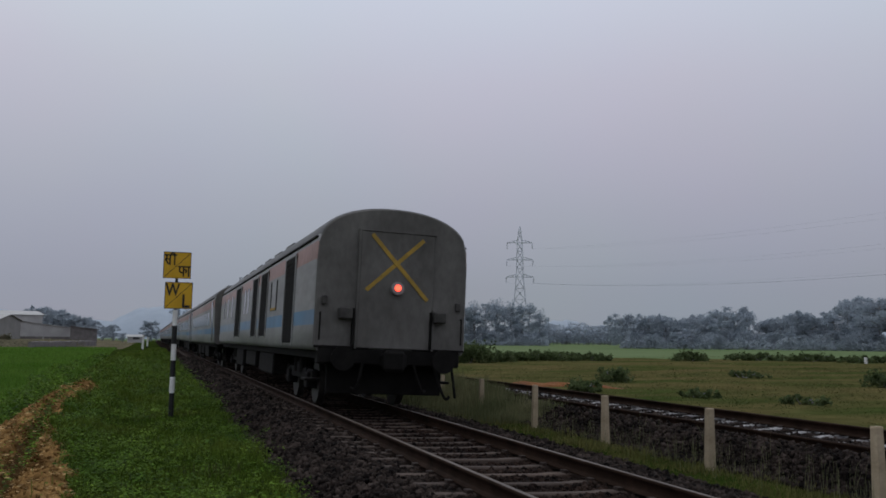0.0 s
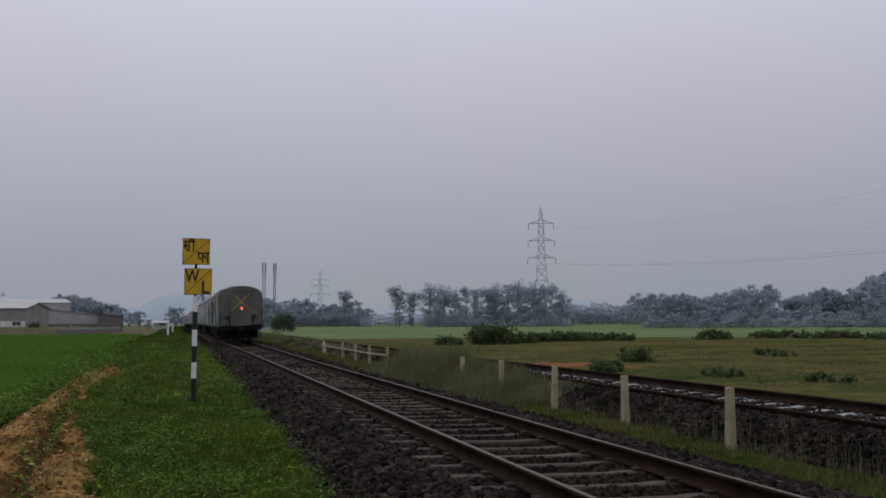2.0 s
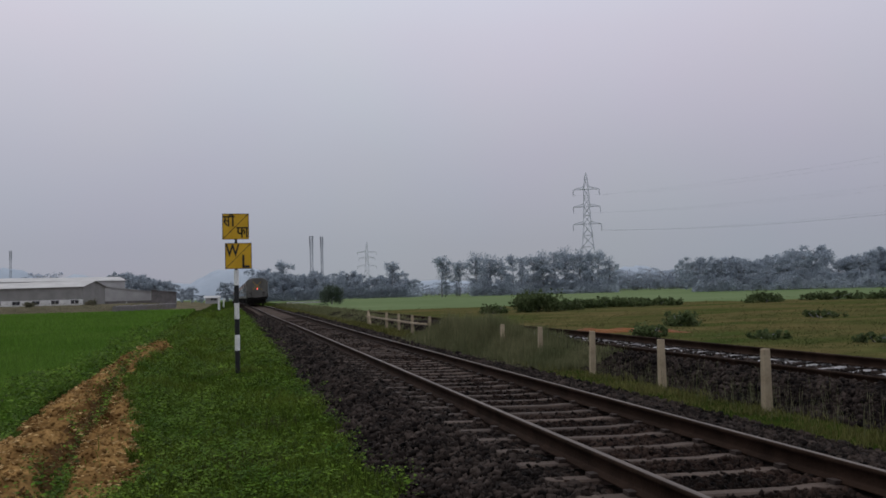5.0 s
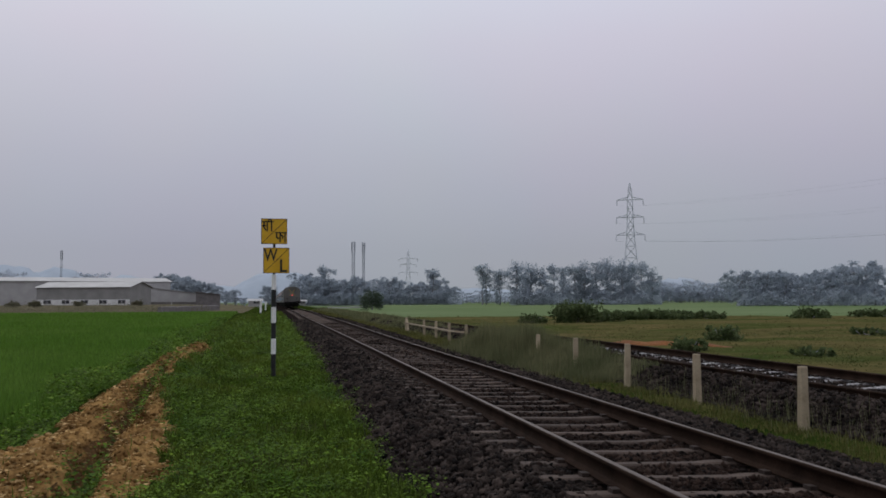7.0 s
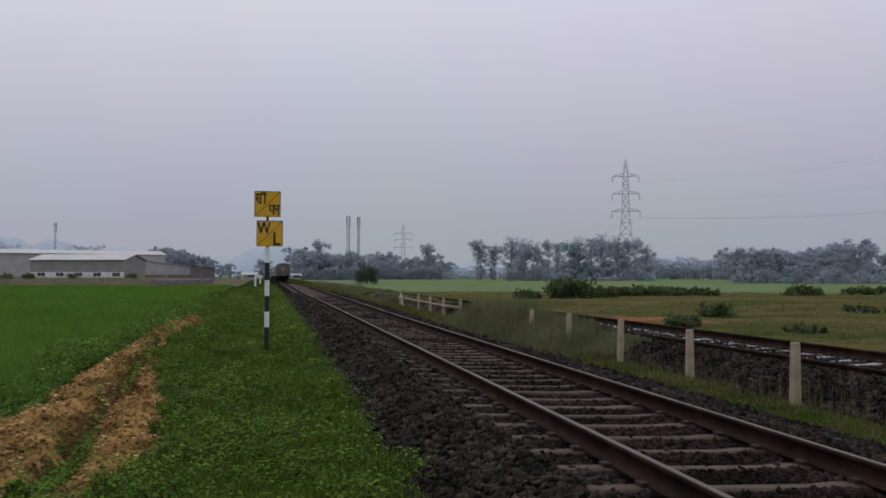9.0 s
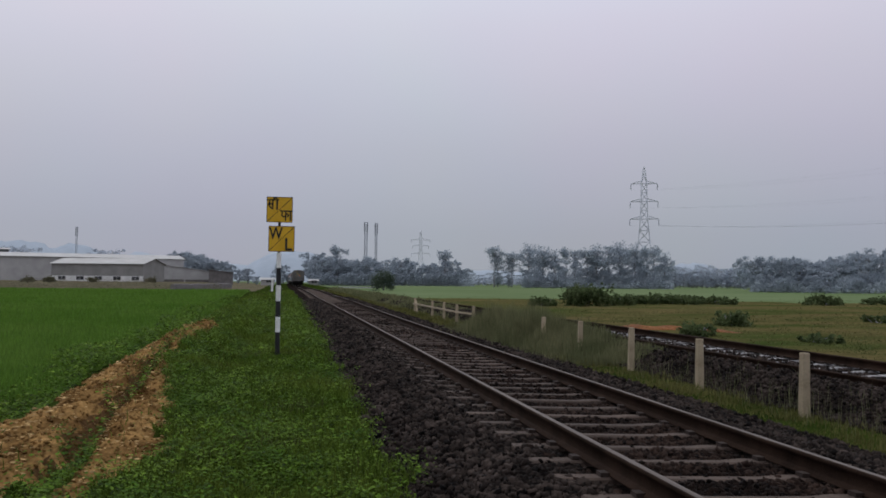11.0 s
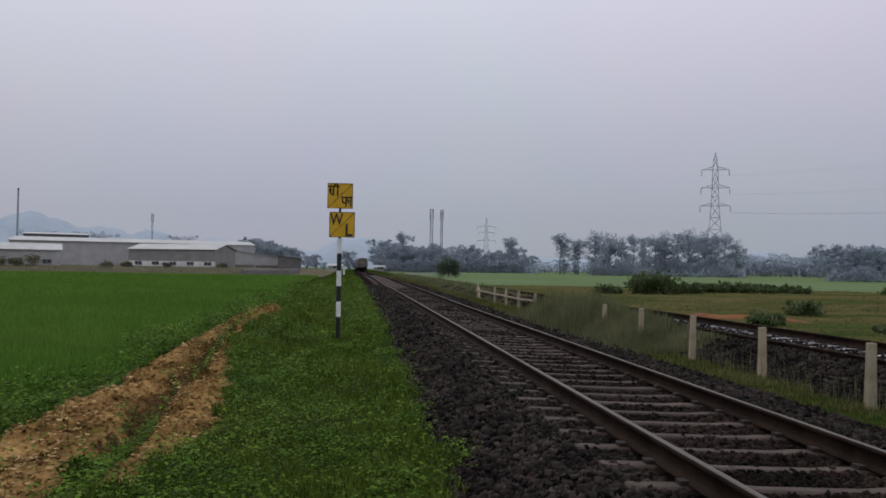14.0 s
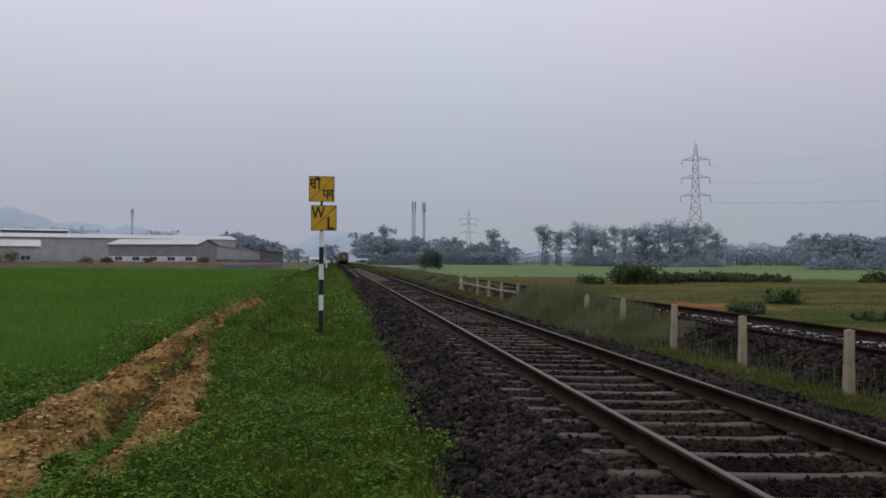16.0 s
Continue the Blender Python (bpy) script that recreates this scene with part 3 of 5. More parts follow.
def plant_dirt():
    """Straw and weeds strewn over the dug earth, and growth in the rut."""
    x, y = spread(12000, 5.0, 38, -7.4, -4.6)
    k = is_dirt(x, y) & (RNG.random(len(x)) < np.clip(1.5 * patchy(x, y * 0.5, 2.4) - 0.25, 0.05, 1))
    x, y = x[k], y[k]
    leaves("straw_litter", x, y, 0.012 + 0.02 * RNG.random(len(x)), (0.018 + 0.045 * RNG.random(len(x)) ** 2) * (1 + y / 25), M_STRAW, "bleached straw and chips lying on the dug earth", "straw", 0.15)
    x, y = spread(5200, 5.0, 32, -7.4, -4.6)
    xs = x - bend(y)
    w = np.interp(y, (5, 7, 9, 10.4, 11.6, 13, 22), (0.17, 0.22, 0.20, 0.04, 0.04, 0.18, 0.15))
    k = (np.abs(xs - rut_x(y) + 0.10 * wave(x, y, 2.0)) < w) | ((np.abs(xs + 6.15 - 0.1 * wave(x, y, 3.0)) < 0.13) & (y > 5.6) & (y < 8.0) & (RNG.random(len(x)) < 0.5))
    x, y = np.repeat(x[k], 5), np.repeat(y[k], 5)
    x, y = x + RNG.normal(0, 0.05, len(x)), y + RNG.normal(0, 0.06, len(y))
    leaves("rut_weeds", x, y, 0.02 + 0.20 * RNG.random(len(x)) ** 1.5, (0.018 + 0.03 * RNG.random(len(x)) ** 2) * (1 + y / 16), M_WEED, "green weeds grown into the rut", "weed")


def plant_paddy():
    x, y = spread(190000, 6.0, 172, lambda y: -14 - y * 0.62, lambda y: -7.3 + 0.25 * np.sin(y * 1.3) - 0.02 * np.maximum(0, y - 20))
    keep = ~is_dirt(x, y)
    x, y = x[keep], y[keep]
    h = (0.30 + 0.10 * clumpy(x, y, 0.25)) * (0.8 + 0.4 * RNG.random(len(x))) * np.clip((-6.9 - (x - bend(y))) / 1.0, 0.35, 1)
    blades("paddy_rice", x, y, h, 0.010 * (1 + y / 9), M_RICE, "dense bright green young rice in the field", 0.32, "rice")
    x, y = spread(44000, 6.0, 90, lambda y: dirt_edges(y)[0] - 1.2, lambda y: dirt_edges(y)[0] + 0.02)
    leaves("field_edge_weeds", x, y, 0.46 * RNG.random(len(x)) * np.clip(1.5 * patchy(x, y, 0.8) - 0.35, 0.05, 1.2), (0.02 + 0.03 * RNG.random(len(x))) * (1 + y / 22), M_WEED, "green weeds on the edge of the rice field")


def plant_scrub():
    """Ragged growth between the rice and the sheds."""
    y = RNG.uniform(173, 225, 20000)
    x = RNG.uniform(-0.62, -0.075, 20000) * y - 4
    c = np.clip(1.4 * patchy(x, y, 0.22) - 0.2, 0.0, 1.3)
    leaves("field_scrub", x, y, 1.2 * c * RNG.random(20000), 0.20 + 0.20 * RNG.random(20000), M_SCRUB, "dull brownish green scrub before the sheds", "scrub")


def plant_right():
    x, y = spread(60000, 5.0, 140, 2.72, 3.95)
    c = np.clip(clumpy(x, y, 1.2, 5.0), 0.1, 1.2)
    k = RNG.random(len(x)) < 0.10 + 0.75 * c * np.clip(1.2 - np.abs(x - bend(y) - 3.3) / 0.5, 0.02, 1)
    x, y, c = x[k], y[k], c[k]
    blades("fence_grass", x, y, (0.04 + 0.11 * c * RNG.random(len(x))) * (1 + y / 60), 0.006 * (1 + y / 10), M_FENCEGRASS, "green grass strip along the fence", 0.5)
    x, y = near(9000, 2.6, 4.0, -7, 5)
    blades("fence_grass_behind", x, y, 0.07 + 0.13 * RNG.random(len(x)), 0.008 + 0 * x, M_FENCEGRASS, "green grass strip along the fence", 0.5)
    # tall seeding grass, in a thick stand and in thin wisps by the posts
    cx, cy = RNG.normal(3.8, 0.62, 26000), RNG.uniform(17.0, 31.5, 26000)
    h = (0.62 + 0.85 * RNG.random(26000)) * np.clip(1.15 - np.abs(cx - 3.75) / 1.7, 0.35, 1) * np.interp(cy, (17, 19, 23.5, 28, 31), (0.25, 0.42, 1, 1, 0.5)) * np.clip(0.35 + 0.8 * clumpy(cx, cy, 1.5), 0.35, 1.15)
    blades("tall_grass", cx, cy, h, 0.009 + 0.011 * RNG.random(26000), M_TALL, "tall grey-green seeding grass beside the fence", 0.22)
    cx, cy = RNG.normal(3.75, 0.35, 900), RNG.uniform(6, 18, 900)
    blades("grass_wisps", cx, cy, 0.14 + 0.36 * RNG.random(900) ** 2, 0.005 + 0 * cx, M_TALL, "thin dry grass stalks by the fence posts", 0.25)
    cx, cy = spread(16000, 30, 120, 2.7, 3.9)
    blades("fence_far_grass", cx, cy, 0.10 + 0.16 * RNG.random(len(cx)), 0.03 + 0 * cx, M_FENCEGRASS, "rank grass along the far fence", 0.3)
    cx, cy = spread(40000, 29, 150, 2.9, 8.8)
    c = np.clip(patchy(cx, cy, 0.6), 0.1, 1.2)
    blades("bank_grass", cx, cy, (0.12 + 0.42 * c * RNG.random(len(cx))) * np.interp(cx - bend(cy), (2.9, 3.6, 4.6, 8.8), (0.35, 0.8, 1.0, 0.8)) * np.interp(cy, (29, 45, 60, 150), (0.55, 0.7, 1, 1.1)) * np.where((cy < 44) & (cx > 4.2), 0.35, 1.0), 0.02 + cy * 0.0004, M_TALL, "rank olive grass over the far bank of the second line", 0.3)
    # pasture beyond the second line
    x, y = spread(80000, 8.0, 55, lambda y: 9.2, lambda y: 14 + y * 1.25)
    c = np.clip(patchy(x, y, 0.5), 0.0, 1.4)
    k = RNG.random(len(x)) < 0.15 + c
    x, y, c = x[k], y[k], c[k]
    blades("pasture_tufts", x, y, (0.03 + 0.06 * c * RNG.random(len(x))) * (1 + y / 150), 0.008 * (1 + y / 16), M_DRY, "rough yellowish green pasture grass", 0.45)
    for name, count, mat, s, label in (("pasture_weeds", 26000, M_FENCEGRASS, 0.33, "low olive weeds in drifts over the pasture"), ("pasture_brush", 16000, M_DRY, 0.47, "brownish low brush in drifts over the pasture")):
        x, y = spread(count, 14, 98, lambda y: 8.9, lambda y: 14 + y * 1.25)
        c = np.clip(1.8 * patchy(x * 0.5, y, s) - 0.75, 0, 1.2)
        k = RNG.random(len(x)) < c
        x, y, c = x[k], y[k], c[k]
        leaves(name, x, y, 0.30 * c * RNG.random(len(x)) ** 1.5, (0.03 + 0.03 * RNG.random(len(x))) * (1 + y / 30), mat, label, "weed")


def plant_behind():
    x, y = near(26000, -5.7, -2.45)
    c = np.clip(clumpy(x, y, 2.0), 0.1, 1.3)
    leaves("verge_weeds_behind", x, y, 0.02 + c ** 1.5 * 0.16 * RNG.random(len(x)), 0.022 + 0.03 * RNG.random(len(x)) ** 2, M_WEED, "low bright green leafy weeds along the line")
    x, y = near(26000, -16, -7.3, -7, 6)
    blades("paddy_rice_behind", x, y, 0.26 + 0.16 * RNG.random(len(x)), 0.012 + 0 * x, M_RICE, "dense bright green young rice in the field", 0.32, "rice")
    x, y = near(14000, 9.2, 22, -7, 8)
    blades("pasture_tufts_behind", x, y, 0.06 + 0.16 * RNG.random(len(x)), 0.012 + 0 * x, M_DRY, "rough yellowish green pasture grass", 0.45)


plant_behind()
plant_verge()
plant_dirt()
plant_paddy()
plant_scrub()
plant_right()


def bush_mesh(seed, w, d, h, n, size, mat):
    """A ragged mound of leaves on twigs."""
    g = np.random.default_rng(seed)
    k = max(6, int(n / 30))
    cen = np.stack([g.uniform(-0.42, 0.42, k) * w, g.uniform(-0.42, 0.42, k) * d, g.uniform(0.15, 0.72, k) * h], -1)
    cen[:, 2] *= 1 - 0.5 * (np.abs(cen[:, 0]) / (w * 0.5)) ** 2
    r = np.minimum(h * 0.34, w * 0.25) * g.uniform(0.35, 1.25, k)
    pick = g.integers(0, k, n)
    u = g.normal(0, 1, (n, 3))
    u /= np.linalg.norm(u, axis=1, keepdims=True)
    p = cen[pick] + u * (r[pick] * g.uniform(0.2, 1.25, n))[:, None]
    p[:, 2] = np.maximum(p[:, 2], 0.02)
    a = g.normal(0, 1, (n, 3))
    a /= np.linalg.norm(a, axis=1, keepdims=True)
    b = np.cross(a, g.normal(0, 1, (n, 3)))
    b /= np.linalg.norm(b, axis=1, keepdims=True)
    s = size * g.uniform(0.6, 1.3, n)[:, None]
    v = np.stack([p - a * s, p + b * s * 0.6, p + a * s, p - b * s * 0.6], 1)
    return soup("foliage", v.reshape(-1, 3), np.arange(4 * n).reshape(n, 4), mat)


def polar(az, dist, z=None):
    """A place by its bearing from the standpoint, in degrees to the right of the line."""
    x, y = -3.3 + dist * math.sin(radians(az)), -0.3 + dist * math.cos(radians(az))
    return x, y, float(ground_z(x, y)) if z is None else z


def build_bushes():
    rows = [(20.2, 74, 4.4, 3.0, 2.15, 1900), (22.0, 78, 4.0, 2.4, 1.2, 800), (24.6, 85, 5.0, 3.0, 1.15, 900), (27.3, 87, 5.0, 3.0, 1.05, 900), (23.3, 84, 5.8, 3.0, 1.0, 900), (26.0, 86, 6.4, 3.0, 1.1, 900), (28.6, 88, 6.2, 3.0, 0.9, 900), (17.3, 72, 2.6, 2.0, 0.95, 500),
            (35.0, 92, 4.0, 3.0, 1.25, 700), (39.0, 100, 7.0, 3.0, 1.0, 900), (42.5, 98, 8.0, 3.0, 1.0, 900), (45.5, 96, 7.0, 3.0, 0.95, 900), (49, 98, 8, 3, 1.0, 900),
            (29.5, 42, 2.2, 1.8, 0.95, 450), (27.4, 33, 2.0, 1.3, 0.62, 420), (46.0, 42, 1.7, 1.4, 0.90, 400), (38.0, 50, 3.4, 1.8, 0.45, 400), (34.5, 31, 1.8, 1.2, 0.36, 260), (41, 29, 1.8, 1.2, 0.34, 260)]
    for n, (az, dist, w, d, h, count) in enumerate(rows):
        x, y, z = polar(az, dist)
        bush = tagged(empty("bush", pose(x, y, z - 0.03, 0, 0, 17 * n)), "low dark green bush in the rough pasture", "bush", "pasture bushes")
        part_mesh("foliage", bush_mesh(40 + n, w, d, h, count * 2, 0.06 + dist * 0.0009, M_BUSH), [], bush)
        bm = bmesh.new()
        r = random.Random(n)
        for _ in range(5):
            cyl(bm, (r.uniform(-0.1, 0.1) * w, r.uniform(-0.1, 0.1) * d, 0), (r.uniform(-0.3, 0.3) * w, r.uniform(-0.3, 0.3) * d, h * 0.6), 0.03, 0.012, 5)
        part("stems", bm, M_BARK, bush)


build_bushes()


# ---- trees ----
def tree_proto(name, seed, h, spread_w, bare, clumps, per, mat, label, leaf=0.29):
    """A tapered trunk with limbs, and a crown of leaf clumps with gaps between them."""
    g = random.Random(seed)
    ng = np.random.default_rng(seed)
    tree = tagged(empty(name), label, "tree", "far trees")
    bm = bmesh.new()
    pts = [Vector((0, 0, -0.3))]
    for k in range(1, 6):
        pts.append(Vector((g.uniform(-0.03, 0.03) * h, g.uniform(-0.03, 0.03) * h, h * 0.85 * k / 5)))
    r0 = 0.016 * h + 0.05
    for k in range(5):
        cyl(bm, pts[k], pts[k + 1], r0 * (1 - 0.16 * k), r0 * (1 - 0.16 * (k + 1)), 7)
    cen, rad = [], []
    for _ in range(clumps):
        t = g.uniform(bare, 1.0)
        i = min(4, int(t * 4.9))
        start = pts[i].lerp(pts[i + 1], g.random())
        a, out = g.uniform(0, 6.283), spread_w * g.uniform(0.15, 1.0) * (1.15 - 0.55 * abs(t - 0.6))
        end = Vector((math.cos(a) * out, math.sin(a) * out, max(start.z, h * bare * 0.8) + h * g.uniform(0.02, 0.13)))
        end.z = min(end.z, h * 0.97)
        cyl(bm, start, end, r0 * 0.28, r0 * 0.10, 5)
        cen.append(end)
        rad.append(h * g.uniform(0.055, 0.12))
    part("trunk", bm, M_BARK, tree)
    n = clumps * per
    cen, rad = np.array([tuple(c) for c in cen]), np.array(rad)
    pick = np.repeat(np.arange(clumps), per)
    u = ng.normal(0, 1, (n, 3))
    u /= np.linalg.norm(u, axis=1, keepdims=True)
    p = cen[pick] + u * np.array([1.15, 1.15, 0.8]) * (rad[pick] * ng.uniform(0.25, 1.1, n))[:, None]
    a = ng.normal(0, 1, (n, 3))
    a /= np.linalg.norm(a, axis=1, keepdims=True)
    b = np.cross(a, ng.normal(0, 1, (n, 3)))
    b /= np.linalg.norm(b, axis=1, keepdims=True)
    s = leaf * ng.uniform(0.55, 1.3, n)[:, None]
    v = np.stack([p - a * s, p + b * s * 0.6, p + a * s, p - b * s * 0.6], 1)
    part_mesh("crown", soup("crown", v.reshape(-1, 3), np.arange(4 * n).reshape(n, 4), mat), [], tree)
    return tree


EUC = "tall eucalyptus with an open crown, haze put into its leaf colour"
RND = "broad tree with a dense rounded crown, haze put into its leaf colour"
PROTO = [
    (tree_proto("eucalyptus_tree", 1, 15.0, 3.3, 0.10, 46, 48, M_LEAF_HAZE, EUC), 15.0),
    (tree_proto("eucalyptus_tree", 2, 15.0, 2.5, 0.10, 40, 48, M_LEAF_HAZE, EUC), 15.0),
    (tree_proto("eucalyptus_tree", 3, 15.0, 3.9, 0.12, 50, 48, M_LEAF_HAZE, EUC), 15.0),
    (tree_proto("broad_tree", 4, 10.0, 4.2, 0.12, 56, 56, M_LEAF_HAZE, RND), 10.0),
    (tree_proto("broad_tree", 5, 10.0, 4.8, 0.10, 60, 56, M_LEAF_HAZE, RND), 10.0),
    (tree_proto("slender_tree", 6, 15.0, 2.5, 0.58, 22, 46, M_LEAF_HAZE, "slender tree with a bare trunk and a small tufted crown"), 15.0),
    (tree_proto("broad_tree", 7, 10.0, 5.2, 0.12, 46, 22, M_LEAF_FAR_HAZE, "distant tree, stronger haze put into its pale blue leaf colour"), 10.0),
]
USED = set()


def plant(kind, az, dist, h, turn, z=None):
    ob, h0 = PROTO[kind]
    x, y, zz = polar(az, dist, z)
    m = pose(x, y, zz - 0.1, 0, 0, turn) @ Matrix.Scale(h / h0, 4)
    if kind not in USED:
        USED.add(kind)
        ob.matrix_basis = m
        return
    c = copy_thing(ob, pose(0, 0, 0))
    c.matrix_basis = m


def plant_trees():
    r = random.Random(11)
    # the main grove under the pylon
    for az, el in ((16.4, 2.5), (17.3, 2.35), (18.2, 2.1), (18.9, 2.35), (19.5, 2.2), (20.4, 2.3), (21.0, 2.45), (21.7, 2.55), (22.4, 2.65), (23.0, 2.35), (23.6, 2.5), (24.2, 2.4), (24.8, 2.45), (25.3, 1.95), (17.0, 1.6), (20.8, 1.7), (24.0, 1.7)):
        d = r.uniform(292, 318)
        plant(r.choice((0, 1, 2, 2)), az + r.uniform(-0.12, 0.12), d, d * math.tan(radians(el + 0.25)) + 1.3, r.uniform(0, 360))
    for k in range(16):
        d = r.uniform(285, 300)
        plant(r.choice((3, 4)), 16.3 + 0.6 * k, d, d * math.tan(radians(r.uniform(0.5, 1.0))) + 1.3, r.uniform(0, 360))
    # the two slender trees
    for az, el, kind in ((14.0, 2.85, 5), (14.25, 2.1, 1), (15.2, 2.45, 5), (15.0, 1.7, 1)):
        plant(kind, az, 300, 300 * math.tan(radians(el)) + 1.3, 40 * az)
    # the wood at the pasture's far side, rising to one end
    az = 30.9
    while az < 60:
        el = np.interp(az, (29, 30, 32, 33.5, 36, 37.5, 40, 43, 46, 60), (1.8, 2.05, 1.9, 2.45, 1.9, 2.5, 2.1, 2.3, 3.1, 3.2)) * r.uniform(0.74, 1.08)
        d = r.uniform(235, 265)
        plant(r.choice((0, 2, 3, 4, 4)) if az < 34 else r.choice((3, 4, 4, 3, 0)), az, d, d * math.tan(radians(el)) + 1.3, r.uniform(0, 360))
        az += r.uniform(0.45, 0.75)
    for k in range(34):
        d = r.uniform(226, 236)
        plant(r.choice((3, 4)), 31.1 + 0.85 * k, d, d * math.tan(radians(r.uniform(0.55, 1.1))) + 1.3, r.uniform(0, 360))
    # trees between the groves, and behind, paler by the haze in their leaf colour
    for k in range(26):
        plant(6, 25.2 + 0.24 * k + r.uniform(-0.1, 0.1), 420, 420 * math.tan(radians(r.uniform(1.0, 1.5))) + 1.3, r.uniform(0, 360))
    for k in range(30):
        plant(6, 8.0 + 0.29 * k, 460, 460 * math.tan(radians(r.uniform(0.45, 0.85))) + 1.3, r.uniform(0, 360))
    # the wood beside the line ahead
    for az, el, kind in ((1.7, 1.9, 3), (2.2, 1.7, 4), (2.7, 1.75, 3), (3.2, 2.5, 0), (3.6, 1.6, 4), (4.1, 1.35, 3), (4.6, 1.45, 4), (5.2, 1.75, 4), (5.8, 1.3, 3), (6.4, 1.1, 4), (7.0, 1.45, 3), (7.6, 1.7, 4), (8.2, 1.3, 3), (8.9, 1.1, 4), (9.5, 1.2, 3), (10.1, 1.35, 4), (10.6, 2.4, 5), (10.9, 1.5, 3), (11.5, 1.0, 4), (12.1, 0.9, 3)):
        d = r.uniform(350, 372)
        plant(kind, az, d, d * math.tan(radians(el + 0.2)) + 0.9, r.uniform(0, 360))
    for k in range(20):
        plant(r.choice((3, 4)), 1.5 + 0.52 * k, 344, 344 * math.tan(radians(r.uniform(0.5, 0.95))) + 0.9, r.uniform(0, 360))
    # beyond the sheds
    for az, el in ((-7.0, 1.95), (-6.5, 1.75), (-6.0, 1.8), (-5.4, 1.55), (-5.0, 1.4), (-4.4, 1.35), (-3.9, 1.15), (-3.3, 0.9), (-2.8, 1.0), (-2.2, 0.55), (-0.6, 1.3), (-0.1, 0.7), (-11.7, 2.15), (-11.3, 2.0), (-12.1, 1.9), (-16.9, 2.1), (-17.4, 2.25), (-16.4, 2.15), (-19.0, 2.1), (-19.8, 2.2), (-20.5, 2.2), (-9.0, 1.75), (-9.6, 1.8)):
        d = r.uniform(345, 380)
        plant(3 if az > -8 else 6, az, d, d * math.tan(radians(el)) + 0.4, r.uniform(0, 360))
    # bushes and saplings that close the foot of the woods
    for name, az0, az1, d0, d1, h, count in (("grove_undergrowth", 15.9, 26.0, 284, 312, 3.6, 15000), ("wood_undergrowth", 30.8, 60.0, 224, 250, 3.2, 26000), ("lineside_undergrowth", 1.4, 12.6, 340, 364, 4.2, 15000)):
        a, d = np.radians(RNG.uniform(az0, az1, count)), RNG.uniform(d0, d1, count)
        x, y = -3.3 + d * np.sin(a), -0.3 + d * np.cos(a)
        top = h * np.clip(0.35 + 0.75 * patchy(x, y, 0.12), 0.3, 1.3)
        leaves(name, x, y, top * RNG.random(count), 0.35 + 0.35 * RNG.random(count), M_LEAF_HAZE, "undergrowth at the foot of the wood, haze put into its leaf colour", "undergrowth", 1.2)


plant_trees()


def build_lone_tree():
    x, y, z = polar(6.35, 190)
    tree = tagged(empty("round_tree", pose(x, y, z)), "small dark round tree standing alone in the field", "tree")
    bm = bmesh.new()
    g = random.Random(4)
    cyl(bm, (0, 0, -0.2), (0.1, 0, 1.3), 0.16, 0.12, 8)
    for _ in range(9):
        cyl(bm, (0.1, 0, g.uniform(0.8, 1.3)), (g.uniform(-1.6, 1.6), g.uniform(-1.4, 1.4), g.uniform(1.6, 3.6)), 0.07, 0.025, 5)
    part("trunk", bm, M_BARK, tree)
    part_mesh("crown", bush_mesh(77, 5.0, 4.6, 5.8, 4200, 0.15, M_LONE), [], tree)


build_lone_tree()


# ---- hills ----
def hill(name, az, dist, w, h, d, seed):
    """A long wooded rise far off."""
    x, y, _ = polar(az, dist, 0)
    nx, ny = 60, 10
    u, v = np.meshgrid(np.linspace(-1, 1, nx), np.linspace(-1, 1, ny))
    prof = np.exp(-4.2 * u * u) * np.clip(1 - v * v, 0, 1)
    z = h * prof * (1 + 0.05 * np.sin(u * 7 + seed) + 0.035 * np.sin(u * 17 + seed * 2) + 0.022 * np.sin(u * 41 + seed) + 0.012 * np.sin(u * 83 + seed * 3)) - 3
    a = radians(-az)
    px, py = u * w / 2, v * d / 2
    p = np.stack([x + px * math.cos(a) - py * math.sin(a), y + px * math.sin(a) + py * math.cos(a), z], -1).reshape(-1, 3)
    i = (np.arange(ny - 1)[:, None] * nx + np.arange(nx - 1)[None]).ravel()
    ob = new(name, soup(name, p, np.stack([i, i + 1, i + nx + 1, i + nx], -1), M_HILL_HAZE))
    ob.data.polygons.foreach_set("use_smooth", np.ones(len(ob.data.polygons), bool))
    tagged(ob, "low wooded hill, distance haze put into its pale blue colour", "hill", "far hills", "structure")


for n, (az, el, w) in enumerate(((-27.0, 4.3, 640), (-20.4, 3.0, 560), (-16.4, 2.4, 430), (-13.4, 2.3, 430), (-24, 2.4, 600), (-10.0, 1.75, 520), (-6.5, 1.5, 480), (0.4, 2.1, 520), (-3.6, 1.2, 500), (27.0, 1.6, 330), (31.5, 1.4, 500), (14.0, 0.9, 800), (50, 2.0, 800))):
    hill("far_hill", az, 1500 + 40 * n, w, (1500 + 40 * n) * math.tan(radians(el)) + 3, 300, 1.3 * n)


# ---- pylons, masts and wires ----
def strut(bm, p, q, w):
    p, q = Vector(p), Vector(q)
    d = q - p
    box(bm, -w / 2, w / 2, -w / 2, w / 2, -d.length / 2, d.length / 2, m=Matrix.Translation((p + q) / 2) @ d.to_track_quat("Z", "Y").to_matrix().to_4x4())


